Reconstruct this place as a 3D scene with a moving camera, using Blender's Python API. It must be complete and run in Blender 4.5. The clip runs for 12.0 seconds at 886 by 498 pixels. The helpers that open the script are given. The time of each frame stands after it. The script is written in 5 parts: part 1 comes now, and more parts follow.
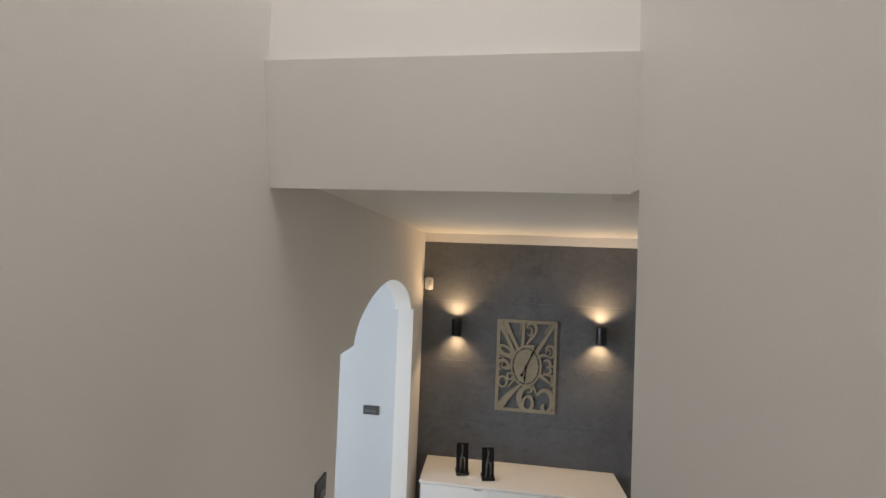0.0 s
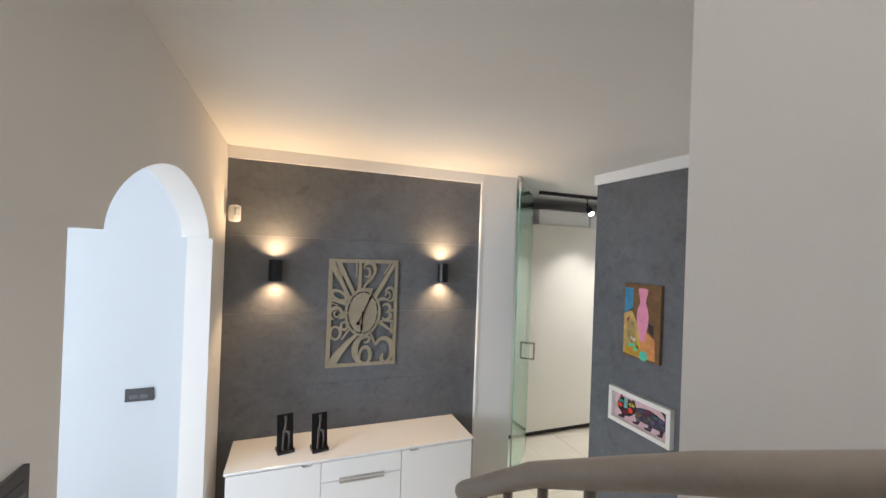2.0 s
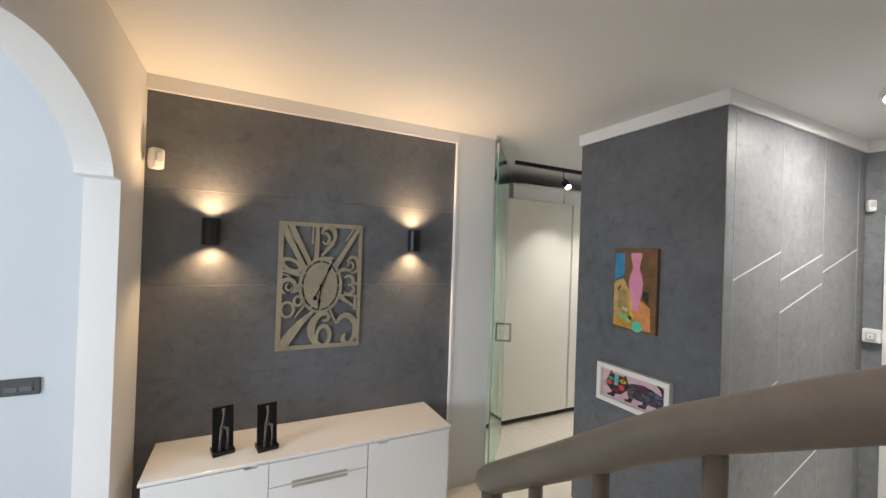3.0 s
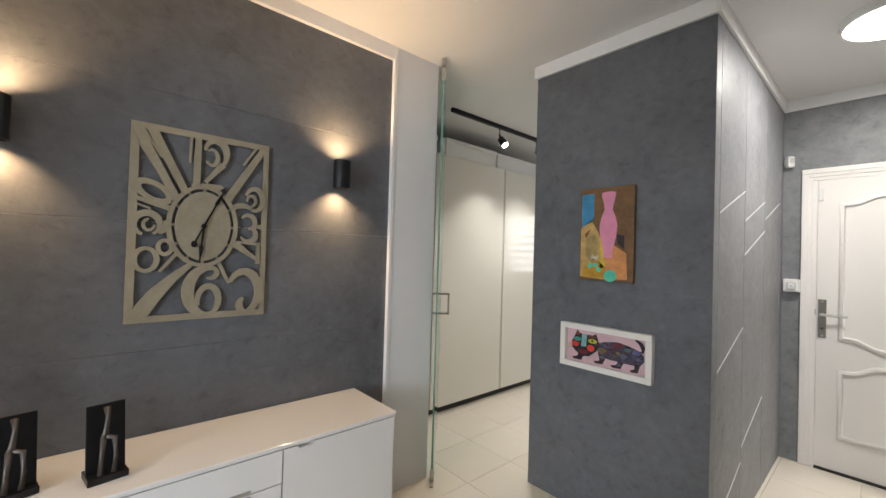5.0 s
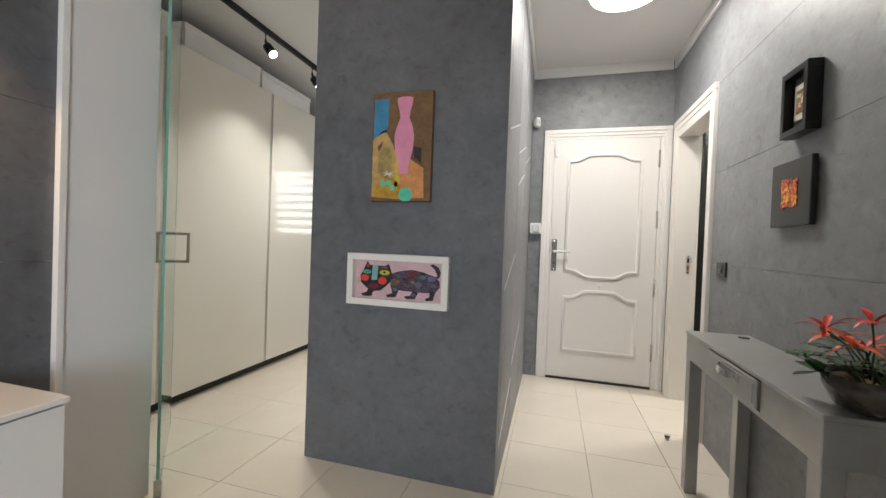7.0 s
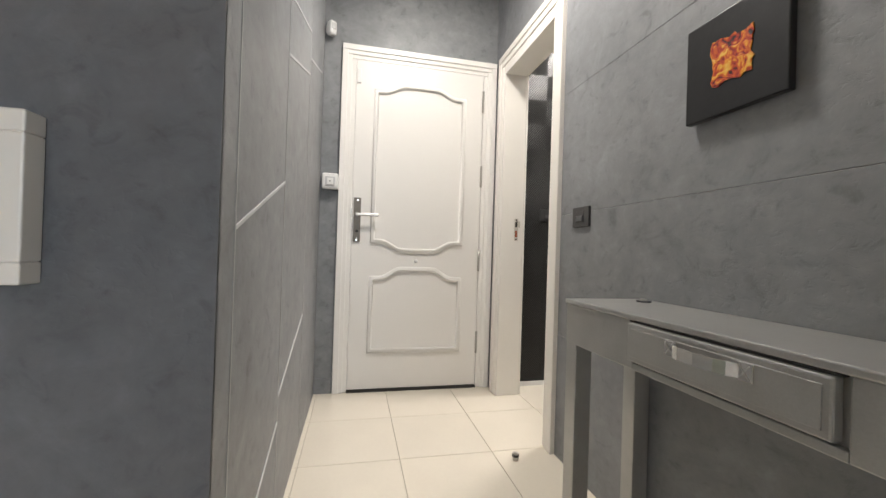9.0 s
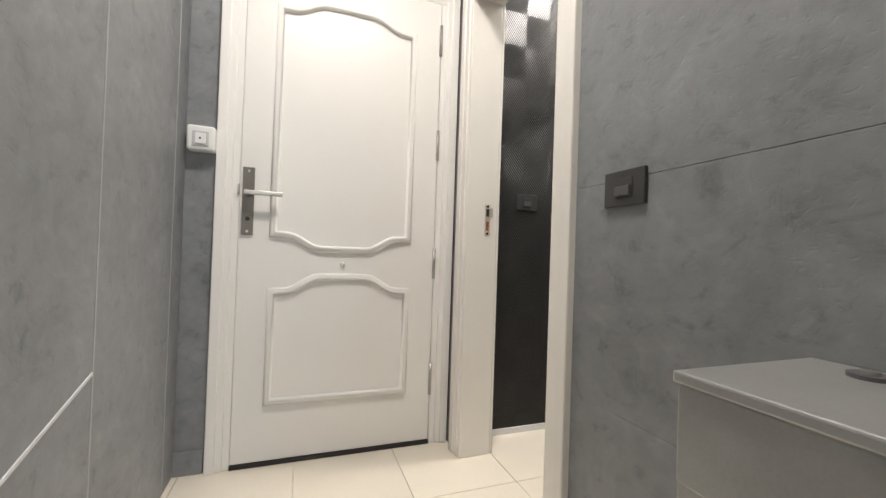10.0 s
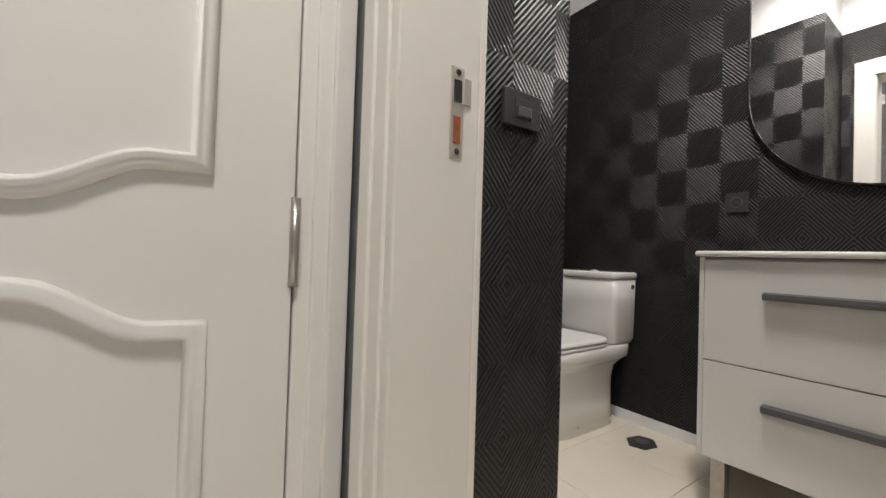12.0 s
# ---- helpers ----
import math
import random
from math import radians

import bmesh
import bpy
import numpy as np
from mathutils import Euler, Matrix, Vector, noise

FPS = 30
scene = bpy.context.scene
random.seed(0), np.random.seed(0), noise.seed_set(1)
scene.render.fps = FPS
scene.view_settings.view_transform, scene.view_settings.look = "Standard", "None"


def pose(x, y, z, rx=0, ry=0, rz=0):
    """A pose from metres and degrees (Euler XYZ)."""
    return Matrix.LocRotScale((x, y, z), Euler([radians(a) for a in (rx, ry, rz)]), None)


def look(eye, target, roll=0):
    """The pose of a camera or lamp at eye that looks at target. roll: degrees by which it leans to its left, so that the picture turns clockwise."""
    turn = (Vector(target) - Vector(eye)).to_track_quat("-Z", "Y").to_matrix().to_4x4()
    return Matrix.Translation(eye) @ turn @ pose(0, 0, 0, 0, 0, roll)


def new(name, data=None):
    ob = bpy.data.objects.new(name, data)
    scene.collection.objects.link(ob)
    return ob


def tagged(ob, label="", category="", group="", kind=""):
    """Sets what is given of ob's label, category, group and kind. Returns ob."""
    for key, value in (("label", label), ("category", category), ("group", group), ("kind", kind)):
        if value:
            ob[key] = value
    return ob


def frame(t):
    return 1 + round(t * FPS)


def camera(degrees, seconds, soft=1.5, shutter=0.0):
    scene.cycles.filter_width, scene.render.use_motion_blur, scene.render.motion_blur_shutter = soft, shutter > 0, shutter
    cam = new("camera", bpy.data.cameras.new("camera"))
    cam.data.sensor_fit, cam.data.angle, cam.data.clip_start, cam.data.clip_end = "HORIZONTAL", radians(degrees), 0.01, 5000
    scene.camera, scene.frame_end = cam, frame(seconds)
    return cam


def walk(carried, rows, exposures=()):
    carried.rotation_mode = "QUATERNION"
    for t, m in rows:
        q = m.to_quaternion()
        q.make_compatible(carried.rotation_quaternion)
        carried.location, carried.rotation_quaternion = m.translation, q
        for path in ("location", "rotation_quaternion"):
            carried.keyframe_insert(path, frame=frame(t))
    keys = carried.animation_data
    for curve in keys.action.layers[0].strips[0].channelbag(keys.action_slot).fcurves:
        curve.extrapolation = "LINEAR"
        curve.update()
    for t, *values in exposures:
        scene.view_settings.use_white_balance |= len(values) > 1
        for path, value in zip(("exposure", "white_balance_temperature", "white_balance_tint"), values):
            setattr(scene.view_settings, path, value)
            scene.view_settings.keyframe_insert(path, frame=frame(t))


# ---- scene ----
import itertools

cam = camera(96.9, 12.0)
PATH = [
    (0, (0.566, 0.767, 2.441), (0.322, 2.752, 2.484), 2.2),
    (0.5, (0.515, 0.809, 2.331), (0.476, 2.809, 2.368), 2.1),
    (1, (0.433, 0.939, 2.211), (0.662, 2.926, 2.241), 2.0),
    (1.5, (0.408, 1.097, 2.068), (0.888, 3.038, 2.092), 2.0),
    (2, (0.392, 1.316, 2.009), (1.107, 3.183, 2.018), 2.1),
    (2.5, (0.451, 1.508, 1.903), (1.298, 3.319, 1.903), 2.1),
    (4.3, (0.468, 2.121, 1.544), (1.526, 3.818, 1.585), 1.6),
    (4.5, (0.504, 2.177, 1.536), (1.626, 3.832, 1.558), 1.7),
    (5, (0.556, 2.319, 1.434), (1.88, 3.818, 1.462), 1.7),
    (5.5, (0.602, 2.415, 1.371), (2.145, 3.688, 1.397), 1.6),
    (6, (0.678, 2.492, 1.268), (2.409, 3.493, 1.296), 1.7),
    (6.5, (0.768, 2.559, 1.195), (2.633, 3.281, 1.218), 1.7),
    (6.7, (0.824, 2.591, 1.169), (2.717, 3.234, 1.166), 1.9),
    (8.5, (1.576, 2.71, 0.902), (3.572, 2.592, 0.915), 1.7),
    (9, (1.96, 2.626, 0.881), (3.912, 2.19, 0.894), 1.8),
    (9.5, (2.332, 2.527, 0.891), (4.247, 1.95, 0.91), 1.7),
    (10.5, (3.048, 2.312, 0.852), (4.882, 1.515, 0.877), 2.1),
    (11, (3.362, 2.227, 0.829), (5.135, 1.302, 0.86), 1.8),
    (11.5, (3.566, 2.097, 0.818), (5.286, 1.077, 0.863), 1.7),
    (12, (3.78, 1.993, 0.816), (5.428, 0.86, 0.851), 1.8),
]
walk(cam, [(t, look(eye, target, roll)) for t, eye, target, roll in PATH], exposures=[(0, 0.10, 6300, 10), (1, 0.26, 6250, 10), (1.5, 0.50, 6150, 10), (2.0, 0.72, 6020, 10), (2.5, 0.62, 6100, 10), (4.5, 0.36, 6250, 10), (5.5, 0.48, 6220, 10), (6.5, 0.42, 6250, 10), (9, 0.52, 6350, 10), (10.5, 0.48, 6320, 10), (12, 0.33, 6280, 10)])

# ---- light ----
world = bpy.data.worlds.new("sky")
scene.world = world
world.use_nodes = True
wn = world.node_tree
sky = wn.nodes.new("ShaderNodeTexSky")
sky.sky_type, sky.sun_disc, sky.sun_elevation, sky.sun_rotation = "NISHITA", False, radians(40), radians(200)
wn.links.new(sky.outputs[0], wn.nodes["Background"].inputs[0])
wn.nodes["Background"].inputs[1].default_value = 0.1


def area(name, eye, target, sx, sy, watts, colour):
    data = bpy.data.lights.new(name, "AREA")
    data.shape, data.size, data.size_y, data.energy, data.color = "RECTANGLE", sx, sy, watts, colour
    ob = new(name, data)
    ob.matrix_world = look(eye, target)
    return ob


def spot(name, eye, target, watts, colour, angle=100, blend=0.6, size=0.02):
    data = bpy.data.lights.new(name, "SPOT")
    data.energy, data.color, data.spot_size, data.spot_blend, data.shadow_soft_size = watts, colour, radians(angle), blend, size
    ob = new(name, data)
    ob.matrix_world = look(eye, target)
    return ob


DAY = (0.86, 0.93, 1.0)
WARM = (1.0, 0.64, 0.32)
NEUTRAL = (1.0, 0.925, 0.83)
area("window_light_side_room", (-2.88, 1.95, 1.5), (0.5, 2.8, 1.35), 1.2, 1.5, 74, DAY)
# the stairwell lamp is an added, unseen fill under the closed ceiling
area("stairwell_fill_light", (0.43, 0.5, 5.16), (0.43, 0.5, 0), 0.7, 1.7, 32, (1.0, 0.955, 0.90))
area("window_light_dressing", (6.04, 3.6, 1.65), (3.0, 4.2, 1.4), 0.75, 0.9, 11, (1.0, 0.97, 0.9))
for lx in (0.29, 1.51):
    spot("wall_lamp_up", (lx, 4.215, 1.895), (lx, 4.06, 2.66), 15, WARM, 150, 1.0)
    spot("wall_lamp_down", (lx, 4.215, 1.775), (lx, 4.225, 1.0), 10, WARM, 130, 1.0)
for sx in (3.35, 3.93):
    spot("track_spot", (sx, 4.62, 2.43), (sx + 0.1, 4.3, 0.6), 34, NEUTRAL, 110, 0.8)
ld = bpy.data.lights.new("hall_lamp", "AREA")
ld.shape, ld.size, ld.energy, ld.color = "DISK", 0.36, 19, NEUTRAL
new("hall_lamp", ld).matrix_world = look((3.40, 2.285, 2.618), (3.40, 2.285, 0))
ld = bpy.data.lights.new("bathroom_lamp", "AREA")
ld.shape, ld.size, ld.energy, ld.color = "DISK", 0.3, 24, NEUTRAL
new("bathroom_lamp", ld).matrix_world = look((4.20, 0.92, 2.60), (4.20, 0.92, 0))

# ---- materials ----


def mat(name, colour, rough=0.5, metal=0.0, vary=0.06, scale=6.0, bump=0.0, fine=90.0, coat=0.0, piece=0.0):
    m = bpy.data.materials.new(name)
    m.use_nodes = True
    nt = m.node_tree
    b = nt.nodes["Principled BSDF"]
    tc = nt.nodes.new("ShaderNodeTexCoord")
    n1 = nt.nodes.new("ShaderNodeTexNoise")
    n1.inputs["Scale"].default_value, n1.inputs["Detail"].default_value = scale, 6
    n2 = nt.nodes.new("ShaderNodeTexNoise")
    n2.inputs["Scale"].default_value, n2.inputs["Detail"].default_value = fine, 3
    for n in (n1, n2):
        nt.links.new(tc.outputs["Object"], n.inputs["Vector"])
    mx = nt.nodes.new("ShaderNodeMix")
    mx.data_type = "FLOAT"
    mx.inputs[0].default_value = 0.35
    nt.links.new(n1.outputs[0], mx.inputs[2])
    nt.links.new(n2.outputs[0], mx.inputs[3])
    ramp = nt.nodes.new("ShaderNodeValToRGB")
    ramp.color_ramp.elements[0].position, ramp.color_ramp.elements[1].position = 0.3, 0.7
    ramp.color_ramp.elements[0].color = (*[max(0, c * (1 - vary)) for c in colour], 1)
    ramp.color_ramp.elements[1].color = (*[min(1, c * (1 + vary)) for c in colour], 1)
    nt.links.new(mx.outputs[0], ramp.inputs[0])
    src = ramp.outputs[0]
    if piece:
        oi = nt.nodes.new("ShaderNodeObjectInfo")
        hsv = nt.nodes.new("ShaderNodeHueSaturation")
        mr = nt.nodes.new("ShaderNodeMapRange")
        mr.inputs[3].default_value, mr.inputs[4].default_value = 1 - piece, 1 + piece
        nt.links.new(oi.outputs["Random"], mr.inputs[0])
        nt.links.new(mr.outputs[0], hsv.inputs["Value"])
        nt.links.new(src, hsv.inputs["Color"])
        src = hsv.outputs[0]
    nt.links.new(src, b.inputs["Base Color"])
    rr = nt.nodes.new("ShaderNodeMapRange")
    rr.inputs[3].default_value, rr.inputs[4].default_value = max(0.02, rough * 0.85), min(1, rough * 1.15)
    nt.links.new(n1.outputs[0], rr.inputs[0])
    nt.links.new(rr.outputs[0], b.inputs["Roughness"])
    b.inputs["Metallic"].default_value = metal
    b.inputs["Coat Weight"].default_value = coat
    b.inputs["Coat Roughness"].default_value = 0.05
    if bump:
        bp = nt.nodes.new("ShaderNodeBump")
        bp.inputs["Strength"].default_value, bp.inputs["Distance"].default_value = bump, 0.004
        nt.links.new(mx.outputs[0], bp.inputs["Height"])
        nt.links.new(bp.outputs[0], b.inputs["Normal"])
    return m


def concrete(name, colour, rough=0.5):
    """Smoky concrete-look wall covering: broad clouds, sideways trowel smears, dark flecks and pits."""
    m = mat(name, colour, rough, 0, 0.16, 2.0, 0, 24)
    nt = m.node_tree
    b = nt.nodes["Principled BSDF"]
    tc = nt.nodes.new("ShaderNodeTexCoord")

    def noise(stretch, scale, detail, rough_):
        mp = nt.nodes.new("ShaderNodeMapping")
        mp.inputs["Scale"].default_value = stretch
        n = nt.nodes.new("ShaderNodeTexNoise")
        n.inputs["Scale"].default_value, n.inputs["Detail"].default_value, n.inputs["Roughness"].default_value = scale, detail, rough_
        n.inputs["Distortion"].default_value = 0.6
        nt.links.new(tc.outputs["Object"], mp.inputs["Vector"])
        nt.links.new(mp.outputs[0], n.inputs["Vector"])
        return n.outputs[0]

    def ramp(source, stops):
        r = nt.nodes.new("ShaderNodeValToRGB")
        els = r.color_ramp.elements
        els[0].position, els[1].position = stops[0][0], stops[-1][0]
        els[0].color, els[1].color = (*[stops[0][1]] * 3, 1), (*[stops[-1][1]] * 3, 1)
        for p, v in stops[1:-1]:
            els.new(p).color = (v, v, v, 1)
        nt.links.new(source, r.inputs[0])
        return r.outputs[0]

    def times(a, c):
        mul = nt.nodes.new("ShaderNodeMix")
        mul.data_type, mul.blend_type = "RGBA", "MULTIPLY"
        mul.inputs[0].default_value = 1
        nt.links.new(a, mul.inputs[6])
        nt.links.new(c, mul.inputs[7])
        return mul.outputs[2]

    smear = noise((1, 1, 1.15), 6.0, 9, 0.70)
    fleck = noise((1, 1, 1.2), 17, 6, 0.62)
    pit = noise((1, 1, 1.2), 70, 3, 0.5)
    col = b.inputs["Base Color"].links[0].from_socket
    col = times(col, ramp(smear, [(0.28, 0.70), (0.42, 0.94), (0.55, 1.02), (0.72, 1.22)]))
    col = times(col, ramp(fleck, [(0.30, 0.74), (0.42, 0.96), (0.55, 1.0), (0.75, 1.10)]))
    nt.links.new(col, b.inputs["Base Color"])
    add = nt.nodes.new("ShaderNodeMix")
    add.data_type = "FLOAT"
    add.inputs[0].default_value = 0.35
    nt.links.new(ramp(fleck, [(0.28, 0.0), (0.45, 0.8), (0.8, 1.0)]), add.inputs[2])
    nt.links.new(ramp(pit, [(0.30, 0.0), (0.42, 0.8), (0.8, 1.0)]), add.inputs[3])
    bp = nt.nodes.new("ShaderNodeBump")
    bp.inputs["Strength"].default_value, bp.inputs["Distance"].default_value = 0.22, 0.004
    nt.links.new(add.outputs[0], bp.inputs["Height"])
    nt.links.new(bp.outputs[0], b.inputs["Normal"])
    return m


def ribbed(name, horizontal):
    """Black wall covering of square fields with diagonal embossed ribs, turned from field to field."""
    m = bpy.data.materials.new(name)
    m.use_nodes = True
    nt = m.node_tree
    b = nt.nodes["Principled BSDF"]
    tc = nt.nodes.new("ShaderNodeTexCoord")
    sp = nt.nodes.new("ShaderNodeSeparateXYZ")
    nt.links.new(tc.outputs["Object"], sp.inputs[0])

    def op(kind, a, c=None):
        n = nt.nodes.new("ShaderNodeMath")
        n.operation = kind
        for i, v in enumerate((a, c)):
            if v is None:
                continue
            if isinstance(v, (int, float)):
                n.inputs[i].default_value = v
            else:
                nt.links.new(v, n.inputs[i])
        return n.outputs[0]

    wide, high, ribs = 0.137, 0.167, 10
    u, v = sp.outputs[0 if horizontal == "x" else 1], sp.outputs[2]
    u = op("DIVIDE", op("SUBTRACT", u, 4.92 if horizontal == "x" else 1.387), wide)
    v = op("DIVIDE", op("SUBTRACT", v, 1.09), high)
    cell = op("ADD", op("FLOOR", u), op("FLOOR", v))
    sign = op("SUBTRACT", 1.0, op("MULTIPLY", op("FLOORED_MODULO", cell, 2.0), 2.0))
    line = op("ADD", u, op("MULTIPLY", sign, v))
    wave = op("COSINE", op("MULTIPLY", line, 2 * math.pi * ribs))
    height = op("MULTIPLY", op("ADD", wave, 1.0), 0.5)
    nz = nt.nodes.new("ShaderNodeTexNoise")
    nz.inputs["Scale"].default_value = 230
    nt.links.new(tc.outputs["Object"], nz.inputs["Vector"])
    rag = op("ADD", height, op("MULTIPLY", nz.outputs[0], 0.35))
    bp = nt.nodes.new("ShaderNodeBump")
    bp.inputs["Strength"].default_value, bp.inputs["Distance"].default_value = 1.0, 0.0021
    nt.links.new(rag, bp.inputs["Height"])
    nt.links.new(bp.outputs[0], b.inputs["Normal"])
    # rib shading put into the colour: troughs near black, crests lighter grey
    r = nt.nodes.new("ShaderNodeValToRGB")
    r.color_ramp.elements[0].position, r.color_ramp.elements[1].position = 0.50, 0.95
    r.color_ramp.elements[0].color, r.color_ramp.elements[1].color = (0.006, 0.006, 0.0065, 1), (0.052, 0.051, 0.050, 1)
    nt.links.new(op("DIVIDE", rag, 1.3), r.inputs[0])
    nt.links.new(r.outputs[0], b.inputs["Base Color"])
    b.inputs["Roughness"].default_value = 0.42
    b.inputs["Specular IOR Level"].default_value = 0.28
    return m


def clear_glass(name, colour):
    m = bpy.data.materials.new(name)
    m.use_nodes = True
    b = m.node_tree.nodes["Principled BSDF"]
    b.inputs["Base Color"].default_value = (*colour, 1)
    b.inputs["Transmission Weight"].default_value, b.inputs["Roughness"].default_value, b.inputs["IOR"].default_value = 1, 0.01, 1.45
    return m


def glow(name, colour, strength):
    m = bpy.data.materials.new(name)
    m.use_nodes = True
    b = m.node_tree.nodes["Principled BSDF"]
    b.inputs["Base Color"].default_value = (*colour, 1)
    b.inputs["Emission Color"].default_value = (*colour, 1)
    b.inputs["Emission Strength"].default_value = strength
    return m


M_WALL = mat("wall_paint", (0.76, 0.74, 0.715), 0.75, 0, 0.025, 1.5, 0.12, 160)
# white walls, their colour greyed to dim the strong window light on them
M_SIDE = mat("side_room_paint_dimmed", (0.47, 0.485, 0.50), 0.7, 0, 0.02, 2, 0.08, 150)
M_WHITE = mat("cool_white_paint", (0.80, 0.80, 0.80), 0.7, 0, 0.02, 2, 0.08, 150)
M_CEIL = mat("ceiling_paint", (0.78, 0.77, 0.76), 0.8, 0, 0.02, 1.2, 0.08, 120)
M_CROWN = mat("crown_paint", (0.84, 0.83, 0.82), 0.6, 0, 0.02, 4)
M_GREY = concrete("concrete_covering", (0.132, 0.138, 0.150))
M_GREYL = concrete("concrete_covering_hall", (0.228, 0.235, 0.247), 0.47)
M_JOINTV = mat("pale_grey_joint_strip", (0.36, 0.365, 0.37), 0.45, 0, 0.06, 20)
M_JOINT = mat("white_joint_strip", (0.60, 0.61, 0.62), 0.45, 0, 0.06, 20)
M_TILE = mat("cream_floor_tile", (0.76, 0.70, 0.60), 0.22, 0, 0.03, 5, 0.02, 60, 0.2, 0.02)
M_GROUT = mat("grout", (0.66, 0.60, 0.51), 0.9, 0, 0.1, 30)
M_STEP = mat("stair_stone", (0.62, 0.57, 0.5), 0.35, 0, 0.08, 8)
M_DOOR = mat("door_lacquer", (0.82, 0.80, 0.77), 0.36, 0, 0.012, 3, 0, 60)
M_FRAME = mat("door_frame_lacquer", (0.82, 0.79, 0.74), 0.38, 0, 0.015, 5, 0, 60)
M_GLOSS = mat("white_gloss_lacquer", (0.80, 0.79, 0.77), 0.16, 0, 0.015, 2, 0, 90, 0.4)
M_WARD = mat("wardrobe_gloss", (0.76, 0.74, 0.68), 0.12, 0, 0.02, 1.5, 0, 90, 0.5)
M_BLACK = mat("black_metal", (0.012, 0.012, 0.013), 0.35, 0.3, 0.2, 20)
M_DARKPLATE = mat("anthracite_plastic", (0.045, 0.044, 0.045), 0.4, 0, 0.12, 30)
M_DARKKEY = mat("anthracite_key", (0.09, 0.09, 0.095), 0.35, 0, 0.1, 30)
M_STEEL = mat("brushed_steel", (0.50, 0.48, 0.45), 0.32, 0.9, 0.12, 40)
M_BRONZE = mat("satin_bronze", (0.20, 0.18, 0.155), 0.45, 0.6, 0.12, 40)
M_CHROME = mat("chrome", (0.75, 0.75, 0.76), 0.12, 1.0, 0.05, 30)
M_CLOCK = mat("champagne_clock_metal", (0.36, 0.32, 0.235), 0.42, 0.25, 0.14, 12, 0.05)
M_RAIL = mat("taupe_rail_paint", (0.23, 0.195, 0.165), 0.45, 0, 0.12, 9, 0.05)
M_PLASTIC = mat("white_plastic", (0.80, 0.80, 0.79), 0.4, 0, 0.02, 20)
M_CERAMIC = mat("white_ceramic", (0.84, 0.83, 0.81), 0.10, 0, 0.01, 4, 0, 90, 0.3)
M_SILVER = mat("silver_leatherette", (0.42, 0.42, 0.41), 0.34, 0.55, 0.10, 14, 0.12, 240)
M_STRAP = mat("silver_strap", (0.62, 0.61, 0.60), 0.25, 0.7, 0.08, 30, 0.1, 200)
M_RIBX = ribbed("black_ribbed_paper_x", "x")
M_RIBY = ribbed("black_ribbed_paper_y", "y")
M_GLASS = clear_glass("green_tinted_glass", (0.54, 0.83, 0.71))
M_EDGE = mat("green_glass_edge", (0.16, 0.36, 0.30), 0.12, 0, 0.06, 9)
M_MIRROR = mat("mirror_silver", (0.92, 0.92, 0.92), 0.015, 1.0, 0.0, 1)
M_LAMP = glow("lamp_diffuser", (1.0, 0.93, 0.83), 9)
M_LED = glow("warm_led", (1.0, 0.75, 0.45), 14)
M_DARK = mat("dark_gap", (0.03, 0.028, 0.025), 0.7, 0, 0.2, 20)
M_BRASS = mat("strike_metal", (0.60, 0.56, 0.50), 0.4, 0.4, 0.1, 60)
M_RUST = mat("rusty_recess", (0.35, 0.10, 0.04), 0.8, 0, 0.3, 80)
M_LEAF = mat("plant_leaf", (0.045, 0.11, 0.035), 0.4, 0, 0.35, 25)
M_PETAL = mat("red_petal", (0.62, 0.045, 0.02), 0.5, 0, 0.35, 30)
M_PETAL2 = mat("orange_petal", (0.68, 0.10, 0.025), 0.5, 0, 0.35, 30)
M_MOSS = mat("dry_moss", (0.16, 0.12, 0.06), 0.95, 0, 0.4, 60, 0.5)


def paint(name, colour, vary=0.22):
    return mat("paint_" + name, colour, 0.5, 0, vary, 22, 0.35, 110)


def mottled(name, stops, scale, relief, stretch=(1, 1, 1)):
    """Thick paint in several colours, laid on in blotches."""
    m = bpy.data.materials.new(name)
    m.use_nodes = True
    nt = m.node_tree
    b = nt.nodes["Principled BSDF"]
    tc = nt.nodes.new("ShaderNodeTexCoord")
    mp = nt.nodes.new("ShaderNodeMapping")
    mp.inputs["Scale"].default_value = stretch
    n = nt.nodes.new("ShaderNodeTexNoise")
    n.inputs["Scale"].default_value, n.inputs["Detail"].default_value, n.inputs["Distortion"].default_value = scale, 4, 1.5
    r = nt.nodes.new("ShaderNodeValToRGB")
    els = r.color_ramp.elements
    els[0].position, els[1].position = stops[0][0], stops[-1][0]
    els[0].color, els[1].color = (*stops[0][1], 1), (*stops[-1][1], 1)
    for p, c in stops[1:-1]:
        els.new(p).color = (*c, 1)
    bp = nt.nodes.new("ShaderNodeBump")
    bp.inputs["Strength"].default_value, bp.inputs["Distance"].default_value = relief, 0.003
    nt.links.new(tc.outputs["Object"], mp.inputs["Vector"])
    nt.links.new(mp.outputs[0], n.inputs["Vector"])
    nt.links.new(n.outputs[0], r.inputs[0])
    nt.links.new(r.outputs[0], b.inputs["Base Color"])
    nt.links.new(n.outputs[0], bp.inputs["Height"])
    nt.links.new(bp.outputs[0], b.inputs["Normal"])
    b.inputs["Roughness"].default_value = 0.4
    return m


